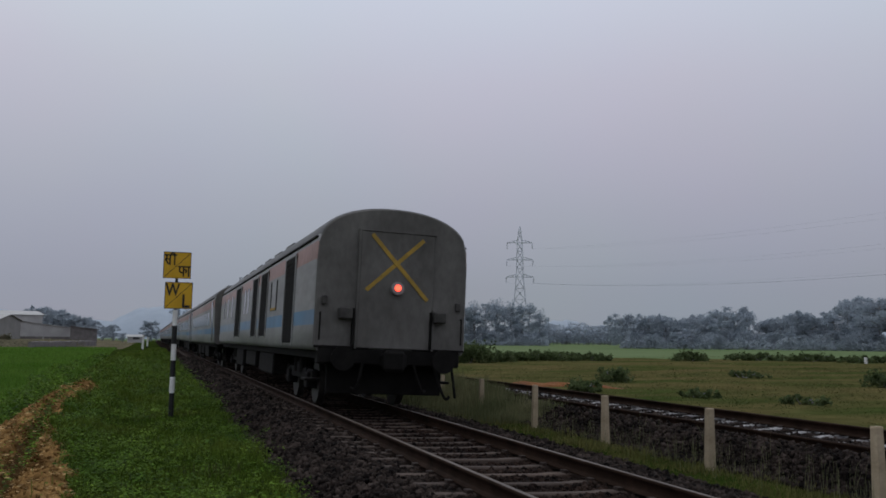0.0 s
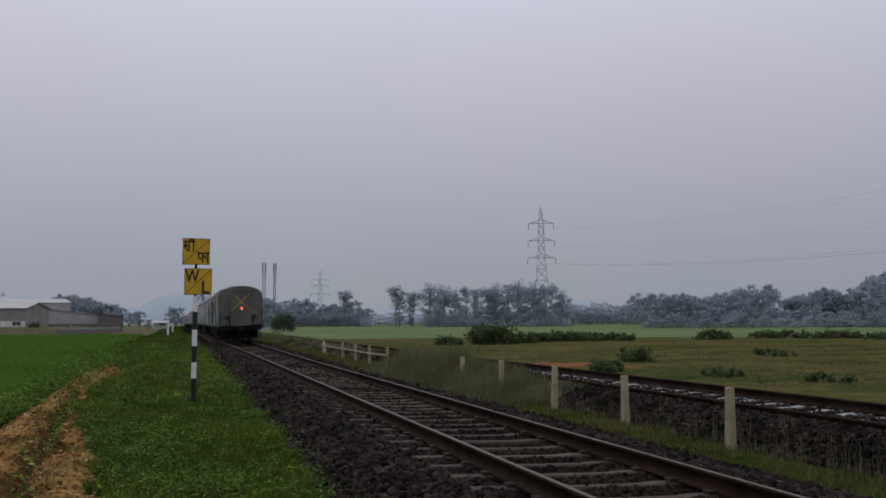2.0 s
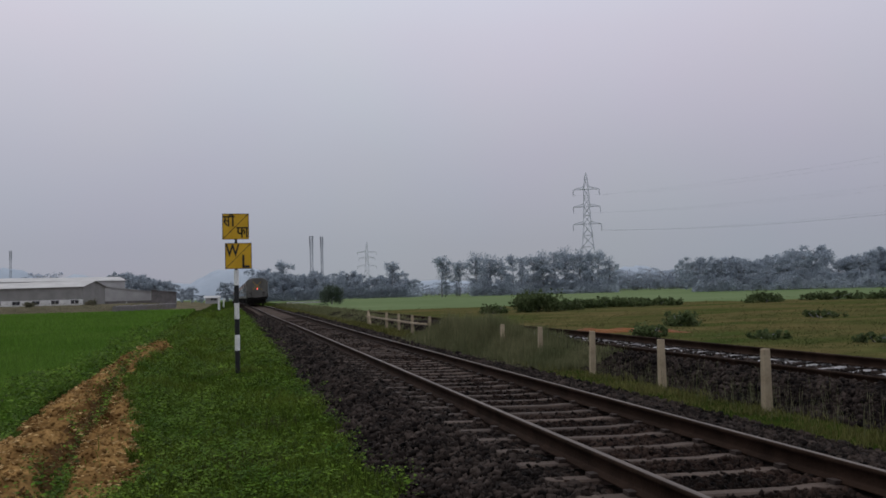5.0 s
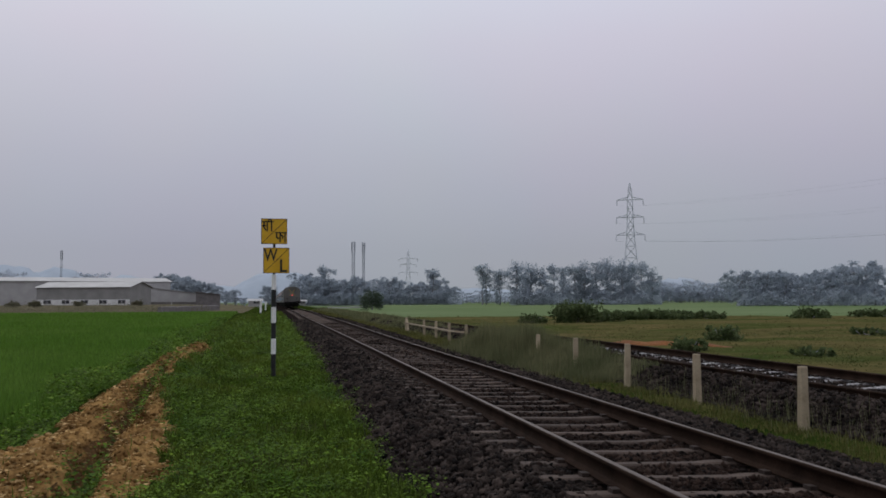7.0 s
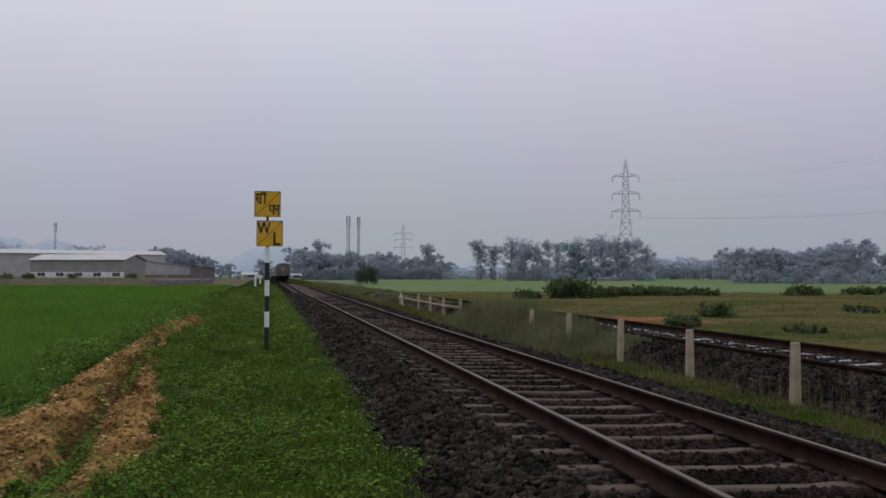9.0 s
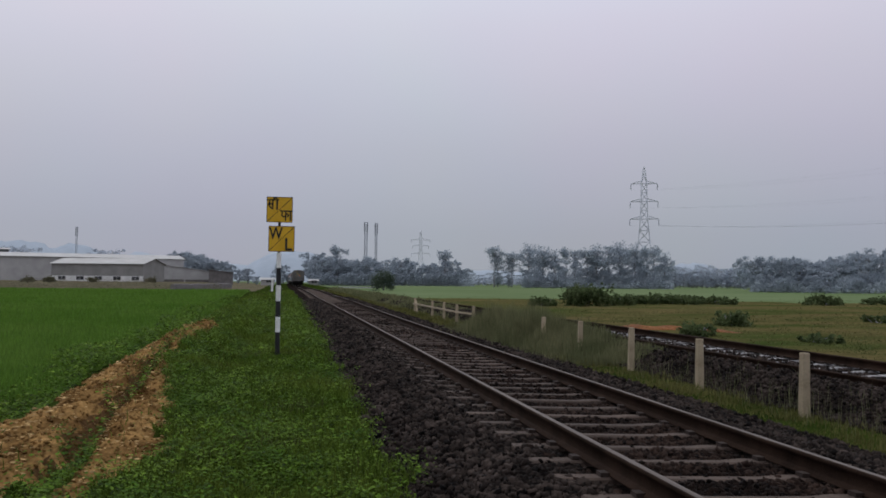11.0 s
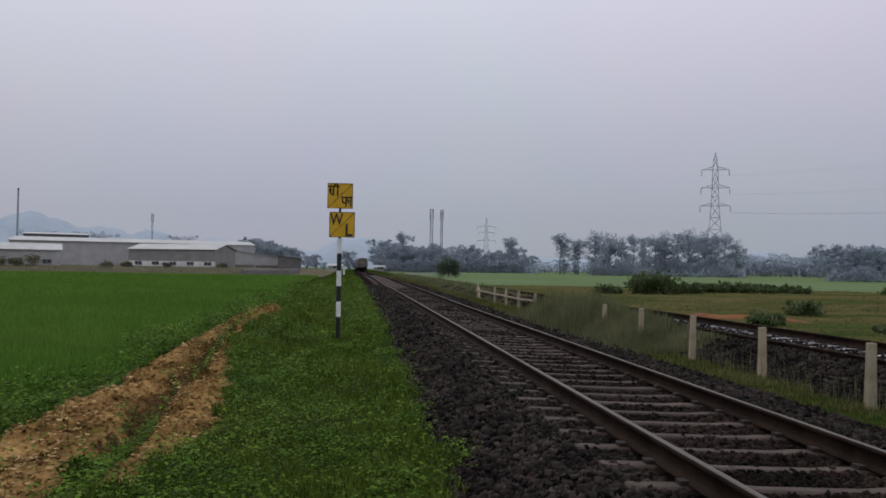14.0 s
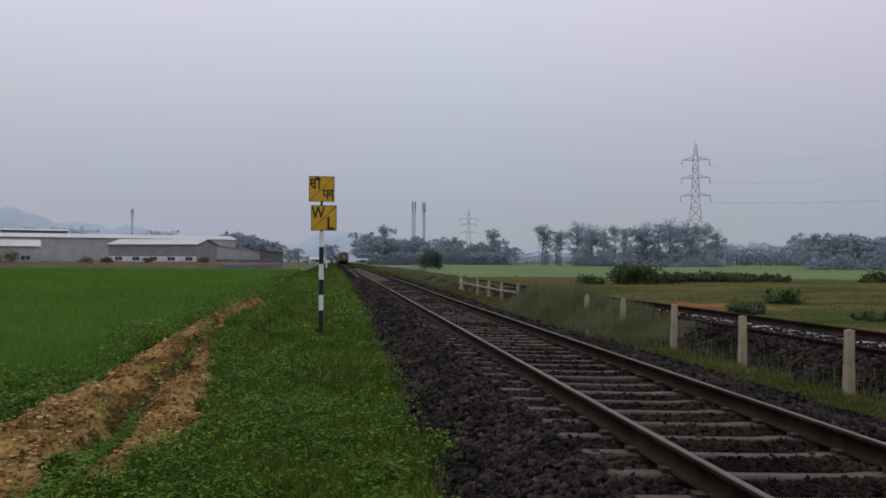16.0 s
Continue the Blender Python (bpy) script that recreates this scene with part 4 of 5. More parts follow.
def build_pylon(x, y, z, h, arms, half, turn, w=0.30, label=""):
    """A lattice tower: four tapered legs, braces, three cross-arms with hanging insulators."""
    py = tagged(empty("pylon", pose(x, y, z, 0, 0, turn)), label, "pylon", "pylons")
    top = arms[0]
    wid = lambda t: np.interp(t, (0, arms[-1] * 0.98, top, h * 0.96, h), (h * 0.085, h * 0.030, h * 0.020, h * 0.010, 0.05))
    lv = sorted({0.0, *[arms[-1] * k / 6 for k in range(1, 6)], *arms, *[(a + b) / 2 for a, b in zip(arms, arms[1:])], h * 0.96})
    for sx in (-1, 1):
        for sy in (-1, 1):
            bm = bmesh.new()
            for a, b in zip(lv, lv[1:]):
                strut(bm, (sx * wid(a), sy * wid(a), a), (sx * wid(b), sy * wid(b), b), w)
            strut(bm, (sx * wid(lv[-1]), sy * wid(lv[-1]), lv[-1]), (0, 0, h), w)
            part("leg", bm, M_STEEL_HAZE, py)
    bm = bmesh.new()
    for a, b in zip(lv, lv[1:]):
        p, q = wid(a), wid(b)
        for s in (-1, 1):
            strut(bm, (-p, s * p, a), (q, s * q, b), w * 0.6)
            strut(bm, (p, s * p, a), (-q, s * q, b), w * 0.6)
            strut(bm, (s * p, -p, a), (s * q, q, b), w * 0.6)
            strut(bm, (s * p, p, a), (s * q, -q, b), w * 0.6)
            strut(bm, (-q, s * q, b), (q, s * q, b), w * 0.6)
    part("bracing", bm, M_STEEL_HAZE, py)
    tips = []
    for a, hw in zip(arms, half):
        for s in (-1, 1):
            bm = bmesh.new()
            for sy in (-1, 1):
                strut(bm, (s * wid(a), sy * wid(a), a), (s * hw, 0, a - 0.1), w * 0.8)
                strut(bm, (s * wid(a), sy * wid(a), a + h * 0.022), (s * hw, 0, a), w * 0.6)
            for k in (0.35, 0.65):
                strut(bm, (s * (wid(a) + (hw - wid(a)) * k), 0, a - 0.1), (s * (wid(a) + (hw - wid(a)) * k), 0, a + h * 0.022 * (1 - k)), w * 0.5)
            part("cross_arm", bm, M_STEEL_HAZE, py)
        for s in (-1, 1):
            bm = bmesh.new()
            ln = h * 0.052
            cyl(bm, (s * hw, 0, a - 0.1), (s * hw, 0, a - ln), 0.10, None, 6)
            for k in range(8):
                cyl(bm, (s * hw, 0, a - 0.3 - ln * 0.11 * k), (s * hw, 0, a - 0.42 - ln * 0.11 * k), 0.24, None, 8)
            part("insulator", bm, M_STEEL_HAZE, py, "hanging insulator string")
            tips.append(py.matrix_basis @ Vector((s * hw, 0, a - ln)))
    return tips


D1 = 330.0
px, py_, pz = polar(24.09, D1)
H1 = 1.34 + D1 * math.tan(radians(7.91)) - pz
A1 = [1.34 + D1 * math.tan(radians(e)) - pz for e in (6.78, 5.60, 4.42)]
TIPS = build_pylon(px, py_, pz, H1, A1, (5.0, 5.2, 5.45), -24, 0.26, "tall galvanised steel lattice pylon with three cross-arms above the grove")
D2 = 620.0
qx, qy, qz = polar(8.92, D2)
build_pylon(qx, qy, qz, 1.34 + D2 * math.tan(radians(3.62)) - qz, [1.34 + D2 * math.tan(radians(e)) - qz for e in (2.95, 2.55, 2.0)], (7.0, 6.0, 7.0), -9, 0.30, "more distant grey lattice pylon, haze put into its pale steel colour")


def build_wires():
    far = [Vector((190 + 4.4 * s, 120 + 2.9 * s, a)) for a in (37.5, 29.0, 22.0) for s in (-1, 1)]
    for n, (p, q) in enumerate(zip(TIPS, far)):
        pts = []
        for k in range(41):
            t = k / 40
            w = p.lerp(q, t)
            w.z -= 4 * t * (1 - t) * 3.4
            pts.append(w)
        bm = bmesh.new()
        for a, b in zip(pts, pts[1:]):
            cyl(bm, a, b, 0.050 if n == 5 else 0.016, None, 5)
        tagged(part("power_line", bm, M_WIRE), "thin overhead power line hanging from the pylon", "wire", "power lines")
    # the next pylon of the line, at whose arms the wires end
    h = 46.5
    build_pylon(190, 120, -0.2, h, [37.5 + h * 0.052 + 0.2, 29.0 + h * 0.052 + 0.2, 22.0 + h * 0.052 + 0.2], (5.3, 5.3, 5.3), 33, 0.26, "tall galvanised steel lattice pylon in the far pasture")


build_wires()


def build_mast(az, dist, el, w, label, thick=0.22):
    x, y, z = polar(az, dist)
    h = 1.34 + dist * math.tan(radians(el)) - z
    mast = tagged(empty("radio_mast", pose(x, y, z)), label, "mast", "masts")
    bm = bmesh.new()
    c = [(-w, -w), (w, -w), (w, w), (-w, w)]
    n = 14
    for k in range(n):
        a, b = h * k / n, h * (k + 1) / n
        for i in range(4):
            j = (i + 1) % 4
            strut(bm, (*c[i], a), (*c[i], b), thick)
            strut(bm, (*c[i], a), (*c[j], b), thick * 0.6)
            strut(bm, (*c[i], b), (*c[j], b), thick * 0.6)
    part("lattice", bm, M_MAST, mast)
    for k, zz in enumerate((0.97, 0.93, 0.87)):
        for s in (-1, 1):
            part("antenna", boxm(s * (w + 0.15) - 0.18, s * (w + 0.15) + 0.18, -0.15, 0.15, h * zz - 1.1, h * zz + 1.1, 0.03), M_MAST, mast)


build_mast(5.13, 400, 4.1, 0.62, "grey lattice radio mast with aerials")
build_mast(5.83, 400, 4.05, 0.45, "thin grey lattice radio mast")
build_mast(-13.4, 560, 3.3, 0.4, "grey lattice radio mast behind the sheds", 0.11)


def build_chimney():
    x, y, z = polar(-21.25, 420)
    h = 1.34 + 420 * math.tan(radians(4.55)) - z
    th = tagged(empty("chimney", pose(x, y, z)), "tall thin dark steel chimney behind the long hall", "chimney")
    bm = bmesh.new()
    cyl(bm, (0, 0, -0.3), (0, 0, h * 0.4), 0.55, 0.46, 14)
    cyl(bm, (0, 0, h * 0.4), (0, 0, h), 0.46, 0.36, 14)
    part("stack", bm, M_MAST, th)
    part("rim", cyl(bmesh.new(), (0, 0, h - 0.7), (0, 0, h + 0.05), 0.46, None, 14), M_DARKROOF, th)
    for k in (0.4, 0.7):
        part("collar", cyl(bmesh.new(), (0, 0, h * k - 0.15), (0, 0, h * k + 0.15), 0.56, None, 14), M_MAST, th)


build_chimney()


# ---- sheds ----
def shed(az_a, az_b, dist, base, eave, ridge, depth, wall_mat, label, windows=0, plinth=False, gable_at=1, skew=0.0):
    """A sheet-clad hall: walls, gables, pitched roof, and a row of low windows."""
    xa, ya, _ = polar(az_a, dist, 0)
    xb, yb, _ = polar(az_b, dist + skew, 0)
    L = math.hypot(xb - xa, yb - ya)
    th = tagged(empty("shed", pose(xa, ya, base, 0, 0, math.degrees(math.atan2(yb - ya, xb - xa)))), label, "shed", "industrial sheds")
    hw, hr = eave - base, ridge - base
    bm = boxm(0, L, 0, 0.25, -1.5, hw)
    part("wall", bm, wall_mat, th)
    part("wall", boxm(0, L, depth - 0.25, depth, -1.5, hw), wall_mat, th)
    for x in (0, L - 0.25):
        bm = bmesh.new()
        f = [bm.verts.new(p) for p in ((x, 0.25, -1.5), (x, depth - 0.25, -1.5), (x, depth - 0.25, hw), (x, depth / 2, hr - 0.1), (x, 0.25, hw))]
        face = bm.faces.new(f)
        ex = bmesh.ops.extrude_face_region(bm, geom=[face])
        bmesh.ops.translate(bm, vec=(0.25, 0, 0), verts=[v for v in ex["geom"] if isinstance(v, bmesh.types.BMVert)])
        bmesh.ops.recalc_face_normals(bm, faces=bm.faces)
        part("gable", bm, wall_mat, th)
    for s in (0, 1):
        bm = bmesh.new()
        ang = math.atan2(hr - hw, depth / 2)
        ln = math.hypot(hr - hw, depth / 2) + 0.5
        m = Matrix.Translation((0, depth / 2, hr)) @ (pose(0, 0, 0, math.degrees(ang)) if s == 0 else pose(0, 0, 0, -math.degrees(ang)))
        y0, y1 = (-ln, 0) if s == 0 else (0, ln)
        box(bm, -0.5, L + 0.5, y0, y1, 0.0, 0.12, m=m)
        part("roof", bm, M_ROOF, th, "pale sheet roof")
    if plinth:
        part("plinth", boxm(-0.05, L + 0.05, -0.12, -0.06, -0.4, 1.5), M_PLINTH, th, "white painted plinth")
    for k in range(windows):
        x = L * (k + 0.6) / windows
        win = part("window", boxm(x - 1.1, x + 1.1, -0.22, -0.125, 0.35, 1.35), M_DARKWIN, th, "dark low window")
        part("frame", boxm(x - 0.04, x + 0.04, -0.25, -0.221, 0.35, 1.35), M_PLINTH, win)
    return th


def lean_to(az_a, az_b, dist, base, high, low, depth, wall_mat, label, roof_mat=None):
    """A plain hall whose flat roof falls from one end to the other."""
    xa, ya, _ = polar(az_a, dist, 0)
    xb, yb, _ = polar(az_b, dist, 0)
    L = math.hypot(xb - xa, yb - ya)
    th = tagged(empty("lean_to_shed", pose(xa, ya, base, 0, 0, math.degrees(math.atan2(yb - ya, xb - xa)))), label, "shed", "industrial sheds")
    za, zb = high - base, low - base

    def slab(name, y0, y1, bottom, lift, over, mat):
        bm = bmesh.new()
        v = [bm.verts.new(p) for y in (y0, y1) for p in ((-over, y, bottom if bottom is not None else za), (L + over, y, bottom if bottom is not None else zb), (L + over, y, zb + lift), (-over, y, za + lift))]
        for q in ((0, 1, 2, 3), (7, 6, 5, 4), (0, 4, 5, 1), (1, 5, 6, 2), (2, 6, 7, 3), (3, 7, 4, 0)):
            bm.faces.new([v[i] for i in q])
        bmesh.ops.recalc_face_normals(bm, faces=bm.faces)
        return part(name, bm, mat, th)

    slab("wall", 0, 0.25, -1.5, 0.0, 0.0, wall_mat)
    slab("wall", depth - 0.25, depth, -1.5, 0.0, 0.0, wall_mat)
    part("end_wall", boxm(0, 0.25, 0.25, depth - 0.25, -1.5, za - 0.05), wall_mat, th)
    part("end_wall", boxm(L - 0.25, L, 0.25, depth - 0.25, -1.5, zb - 0.02), wall_mat, th)
    slab("roof", -0.4, depth + 0.4, None, 0.18, 0.4, roof_mat or M_ROOF)
    for k in (0.28, 0.62):
        part("buttress", boxm(L * k - 0.2, L * k + 0.2, -0.12, -0.002, -1.0, (za + (zb - za) * k) * 0.9), wall_mat, th)
    part("plinth", boxm(-0.03, L + 0.03, -0.08, -0.003, -1.0, 0.7), M_MOUND, th, "dark stained foot of the wall")


shed(-21.7, -6.9, 282, 0.9, 8.1, 9.6, 30, M_WALLPALE, "long pale industrial hall with a low sheet roof")
shed(-14.8, -9.40, 264, 0.9, 5.9, 7.5, 13, M_WALLSHEET, "grey sheet-clad shed with a white plinth and low windows", 5, True, skew=-14)
lean_to(-9.6, -5.1, 270, 0.9, 7.0, 4.0, 9, M_WALLPALE, "pale plastered hall whose roof falls towards one end")
shed(-22.6, -18.8, 250, 0.9, 4.9, 6.6, 10, M_WALLPALE, "pale shed with a shallow pitched roof", 2)
shed(-26.5, -23.0, 244, 0.9, 8.2, 9.0, 9, M_CREAM, "faded cream building with dark low windows", 3)
shed(-20.9, -17.2, 322, 0.9, 11.4, 12.0, 10, M_DARKROOF, "dark sheet-clad hall rising behind the long roof")
lean_to(-5.3, -3.75, 262, 1.3, 4.6, 3.7, 5, M_MOUND, "low dark lean-to shed with a dark roof", M_MOUND)
shed(-1.9, -1.0, 330, 0.6, 1.9, 2.6, 6, M_WALLPALE, "small pale hut beside the line", 1)
shed(1.3, 1.9, 335, 0.5, 1.6, 2.2, 6, M_WALLPALE, "small pale hut by the wood", 1)


def build_shed_bushes():
    """Shrubs grown up before the pale shed."""
    for n, (az, w, h) in enumerate(((-22.3, 5.0, 3.4), (-21.3, 4.2, 2.8), (-20.4, 6.0, 3.9), (-16.1, 3.0, 1.6), (-14.9, 3.4, 1.7), (-12.4, 3.0, 1.4), (-8.9, 2.6, 1.5))):
        x, y, z = polar(az, 238)
        bush = tagged(empty("shrub", pose(x, y, z, 0, 0, 50 * n)), "dull green shrub before the sheds", "shrub", "shrubs by the sheds")
        part_mesh("foliage", bush_mesh(90 + n, w, 3.0, h, 900, 0.20, M_SCRUB), [], bush)
        bm = bmesh.new()
        for k in range(4):
            cyl(bm, (0.2 * k - 0.3, 0, -0.1), (0.5 * k - 0.8, 0.3, h * 0.55), 0.05, 0.02, 5)
        part("stems", bm, M_BARK, bush)


build_shed_bushes()


def build_wall_and_mounds():
    xa, ya, za = polar(-7.6, 168)
    xb, yb, zb = polar(-3.9, 212)
    n = 26
    g = random.Random(5)
    along = Vector((xb - xa, yb - ya, 0)).normalized()
    side = Vector((-along.y, along.x, 0)) * 0.4
    bm = bmesh.new()
    rows = []
    for k in range(n + 1):
        p = Vector((xa + (xb - xa) * k / n, ya + (yb - ya) * k / n, 0))
        z = float(ground_z(p.x, p.y))
        top = z + 1.2 + g.uniform(-0.10, 0.10)
        rows.append([bm.verts.new((*(p + side * w).xy, zz)) for w, zz in ((-1.2, z - 0.5), (-0.9, top - 0.1), (-0.5, top), (0.5, top), (0.9, top - 0.1), (1.2, z - 0.5))])
    for a, b in zip(rows, rows[1:]):
        for i in range(6):
            bm.faces.new((a[i], b[i], b[(i + 1) % 6], a[(i + 1) % 6]))
    bm.faces.new(rows[0])
    bm.faces.new(rows[-1][::-1])
    bmesh.ops.recalc_face_normals(bm, faces=bm.faces)
    tagged(part("stone_wall", bm, M_MOUND), "low dark stone field wall in front of the sheds", "wall")
    # a bank of orange earth past the second line
    x0, y0, z0 = polar(25.2, 37)
    u, v = np.meshgrid(np.linspace(-1, 1, 40), np.linspace(-1, 1, 14))
    pz = (np.clip(1 - u * u, 0, 1) * np.clip(1 - v * v, 0, 1)) ** 0.7 * (0.20 + 0.04 * np.sin(u * 13) + 0.03 * np.sin(u * 31 + v * 5)) - 0.05
    p = np.stack([x0 + u * 2.6, y0 + v * 0.8 - u * 2.2, z0 + pz], -1).reshape(-1, 3)
    i = (np.arange(13)[:, None] * 40 + np.arange(39)[None]).ravel()
    tagged(new("earth_bank", soup("earth_bank", p, np.stack([i, i + 1, i + 41, i + 40], -1), M_ORANGE)), "low bank of bare orange earth beside the second line", "earth bank")


build_wall_and_mounds()


def build_far_wall():
    """A low pale wall across the field, far ahead, in bays."""
    wall = tagged(empty("field_wall"), "low pale concrete wall across the far green field", "wall")
    n = 8
    for k in range(n):
        xa, ya, z = polar(3.35 + 2.8 * k / n, 244)
        xb, yb, _ = polar(3.35 + 2.8 * (k + 1) / n, 244)
        bay = part("bay", boxm(0, math.hypot(xb - xa, yb - ya) - 0.04, -0.1, 0.1, -0.3, 0.44, 0.02), M_ROOF, wall)
        bay.matrix_basis = pose(xa, ya, z, 0, 0, math.degrees(math.atan2(yb - ya, xb - xa)))


build_far_wall()


def build_boundary_stone():
    x, y, z = polar(45.4, 92)
    bm = boxm(-0.11, 0.11, -0.11, 0.11, -0.2, 0.55, 0.02)
    box(bm, -0.14, 0.14, -0.14, 0.14, 0.55, 0.62, 0.02)
    ob = tagged(part("boundary_stone", bm, M_WHITE), "small white boundary stone in the pasture", "boundary stone")
    ob.location = (x, y, z)


build_boundary_stone()


# ---- line-side things ----
def stroke(bm, pts, w, y, t=0.004):
    """A painted line through points in the plane of a board."""
    for (ax, az), (bx, bz) in zip(pts, pts[1:]):
        d = Vector((bx - ax, 0, bz - az))
        m = Matrix.Translation(((ax + bx) / 2, y, (az + bz) / 2)) @ pose(0, 0, 0, 0, -math.degrees(math.atan2(d.z, d.x)), 0)
        box(bm, -d.length / 2 - w * 0.4, d.length / 2 + w * 0.4, -t, 0, -w / 2, w / 2, m=m)


def letter(text, size, x, z, y, parent, wide=1.0):
    cu = bpy.data.curves.new("letter", "FONT")
    cu.body, cu.size, cu.extrude, cu.offset = text, size, 0.002, 0.006
    tmp = bpy.data.objects.new("letter_shape", cu)
    scene.collection.objects.link(tmp)
    bpy.context.view_layer.update()
    me = bpy.data.meshes.new_from_object(tmp.evaluated_get(bpy.context.evaluated_depsgraph_get()))
    bpy.data.objects.remove(tmp)
    me.transform(pose(0, 0, 0, 90) @ Matrix.Diagonal((wide, 1, 1, 1)))
    me.materials.clear()
    ob = part_mesh("letter", me, M_BLACK, parent, "black capital letter " + text)
    ob.location = (x, y, z)
    return ob


def build_sign():
    sign = tagged(empty("whistle_sign", pose(-3.69, 19.60, -0.36)), "yellow square whistle boards on a black and white striped post", "railway sign")
    z, bands = -0.1, ((0.62, 0), (0.36, 1), (0.37, 0), (0.37, 1), (0.41, 0), (0.36, 1))
    for h, white in bands:
        bm = bmesh.new()
        cyl(bm, (0, 0.06, z), (0, 0.06, z + h), 0.056, None, 16)
        part("post_band", bm, M_WHITE if white else M_BLACK, sign, "white band of the post" if white else "black band of the post")
        z += h
    part("post_top", cyl(bmesh.new(), (0, 0.06, z), (0, 0.06, 3.62), 0.030, None, 12), M_BLACK, sign)
    lo, hi = (-0.250, 2.415), (-0.305, 3.105)
    for x0, z0, upper in ((*lo, 0), (*hi, 1)):
        s = 0.605
        board = part("board", boxm(x0, x0 + s, -0.004, 0.012, z0, z0 + s, 0.002), M_YELLOW, sign, "yellow enamel board")
        bm = bmesh.new()
        stroke(bm, [(x0 + 0.02, z0 + 0.02), (x0 + s - 0.02, z0 + s - 0.02)], 0.012, -0.0045)
        e = 0.007
        stroke(bm, [(x0 + e, z0 + e), (x0 + s - e, z0 + e), (x0 + s - e, z0 + s - e), (x0 + e, z0 + s - e), (x0 + e, z0 + e)], 0.012, -0.0045)
        part("border", bm, M_BLACK, board, "thin black diagonal and border")
        if not upper:
            letter("W", 0.40, x0 + 0.02, z0 + 0.295, -0.010, board, 0.72)
            letter("L", 0.42, x0 + 0.365, z0 + 0.035, -0.010, board, 0.92)
        else:
            bm = bmesh.new()
            at = lambda pts, ox, oz, sc: [(ox + a * sc, oz + b * sc) for a, b in pts]
            w = 0.032
            o = (x0 + 0.03, z0 + 0.315, 0.215)
            for p in ([(0, 1), (1.16, 1)], [(0.52, 1), (0.52, 0)], [(0.18, 1), (0.18, 0.66), (0.06, 0.52), (0.12, 0.42), (0.36, 0.08)], [(0.16, 0.55), (0.52, 0.55)], [(0.98, 1), (0.98, 0)], [(0.98, 1), (0.92, 1.2), (0.76, 1.26), (0.64, 1.14), (0.66, 1.0)]):
                stroke(bm, at(p, *o), w, -0.0045)
            part("letter", bm, M_BLACK, board, "black Devanagari letter")
            bm = bmesh.new()
            o = (x0 + 0.335, z0 + 0.055, 0.215)
            for p in ([(0, 1), (1.16, 1)], [(0.50, 1), (0.50, 0)], [(0.12, 1), (0.10, 0.5), (0.26, 0.38), (0.50, 0.42)], [(0.50, 0.66), (0.70, 0.72), (0.80, 0.56), (0.74, 0.38)], [(1.02, 1), (1.02, 0)]):
                stroke(bm, at(p, *o), w, -0.0045)
            part("letter", bm, M_BLACK, board, "black Devanagari letter")
        for bx in (-0.06, 0.06):
            part("bolt", cyl(bmesh.new(), (bx * 0.5, 0.012, z0 + 0.3), (bx * 0.5, 0.06, z0 + 0.3), 0.010, None, 8), M_CLIP, board)


build_sign()


def build_fence():
    r = random.Random(9)
    g = "fence posts"
    bm = bmesh.new()
    st = ((-0.35, 0.060), (0.0, 0.058), (0.89, 0.052), (0.91, 0.045))
    rows = [[bm.verts.new((sx * w, sy * w, z)) for sx, sy in ((-1, -1), (1, -1), (1, 1), (-1, 1))] for z, w in st]
    for a, b in zip(rows, rows[1:]):
        for i in range(4):
            bm.faces.new((a[i], a[(i + 1) % 4], b[(i + 1) % 4], b[i]))
    bm.faces.new(rows[-1])
    bm.faces.new(rows[0][::-1])
    bmesh.ops.bevel(bm, geom=[e for e in bm.edges if abs((e.verts[0].co - e.verts[1].co).z) > 0.1], offset=0.012, segments=1, affect="EDGES")
    me = bpy.data.meshes.new("fence_post")
    bm.to_mesh(me)
    bm.free()
    me.materials.append(M_CONCRETE)
    posts = []
    for y in (4.1, 7.12, 10.09, 13.07, 16.07, 19.1, 22.1, 31.2, 34.2, 37.2, 40.3, 46.5):
        x = 3.59 + r.uniform(-0.03, 0.03)
        z = float(ground_z(x, y))
        ob = new("fence_post", me)
        ob.matrix_basis = pose(x, y, z - 0.02 + r.uniform(-0.03, 0.03), r.uniform(-1.2, 1.2), r.uniform(-0.5, 1.8), r.uniform(-5, 5))
        tagged(ob, "weathered square concrete fence post in the grass", "fence post", g)
        posts.append(ob)
    for a, b in zip(posts[7:11], posts[8:12]):
        for h in (0.60,):
            bm = bmesh.new()
            p, q = a.matrix_basis @ Vector((-0.09, 0, h)), b.matrix_basis @ Vector((-0.09, 0, h))
            strut(bm, p, q, 0.07)
            tagged(part("fence_rail", bm, M_CONCRETE), "grey concrete rail between fence posts", "fence rail", "fence rails")
    x, y = posts[-1].location.x, posts[-1].location.y
    brace = part("fence_brace", boxm(-0.05, 0.05, -0.05, 0.05, -0.3, 0.95), M_CONCRETE)
    brace.matrix_basis = pose(x + 0.02, y - 0.75, float(ground_z(x, y - 0.75)), -38, 0, 0)
    tagged(brace, "slanting concrete strut propping the end post", "fence strut")


build_fence()


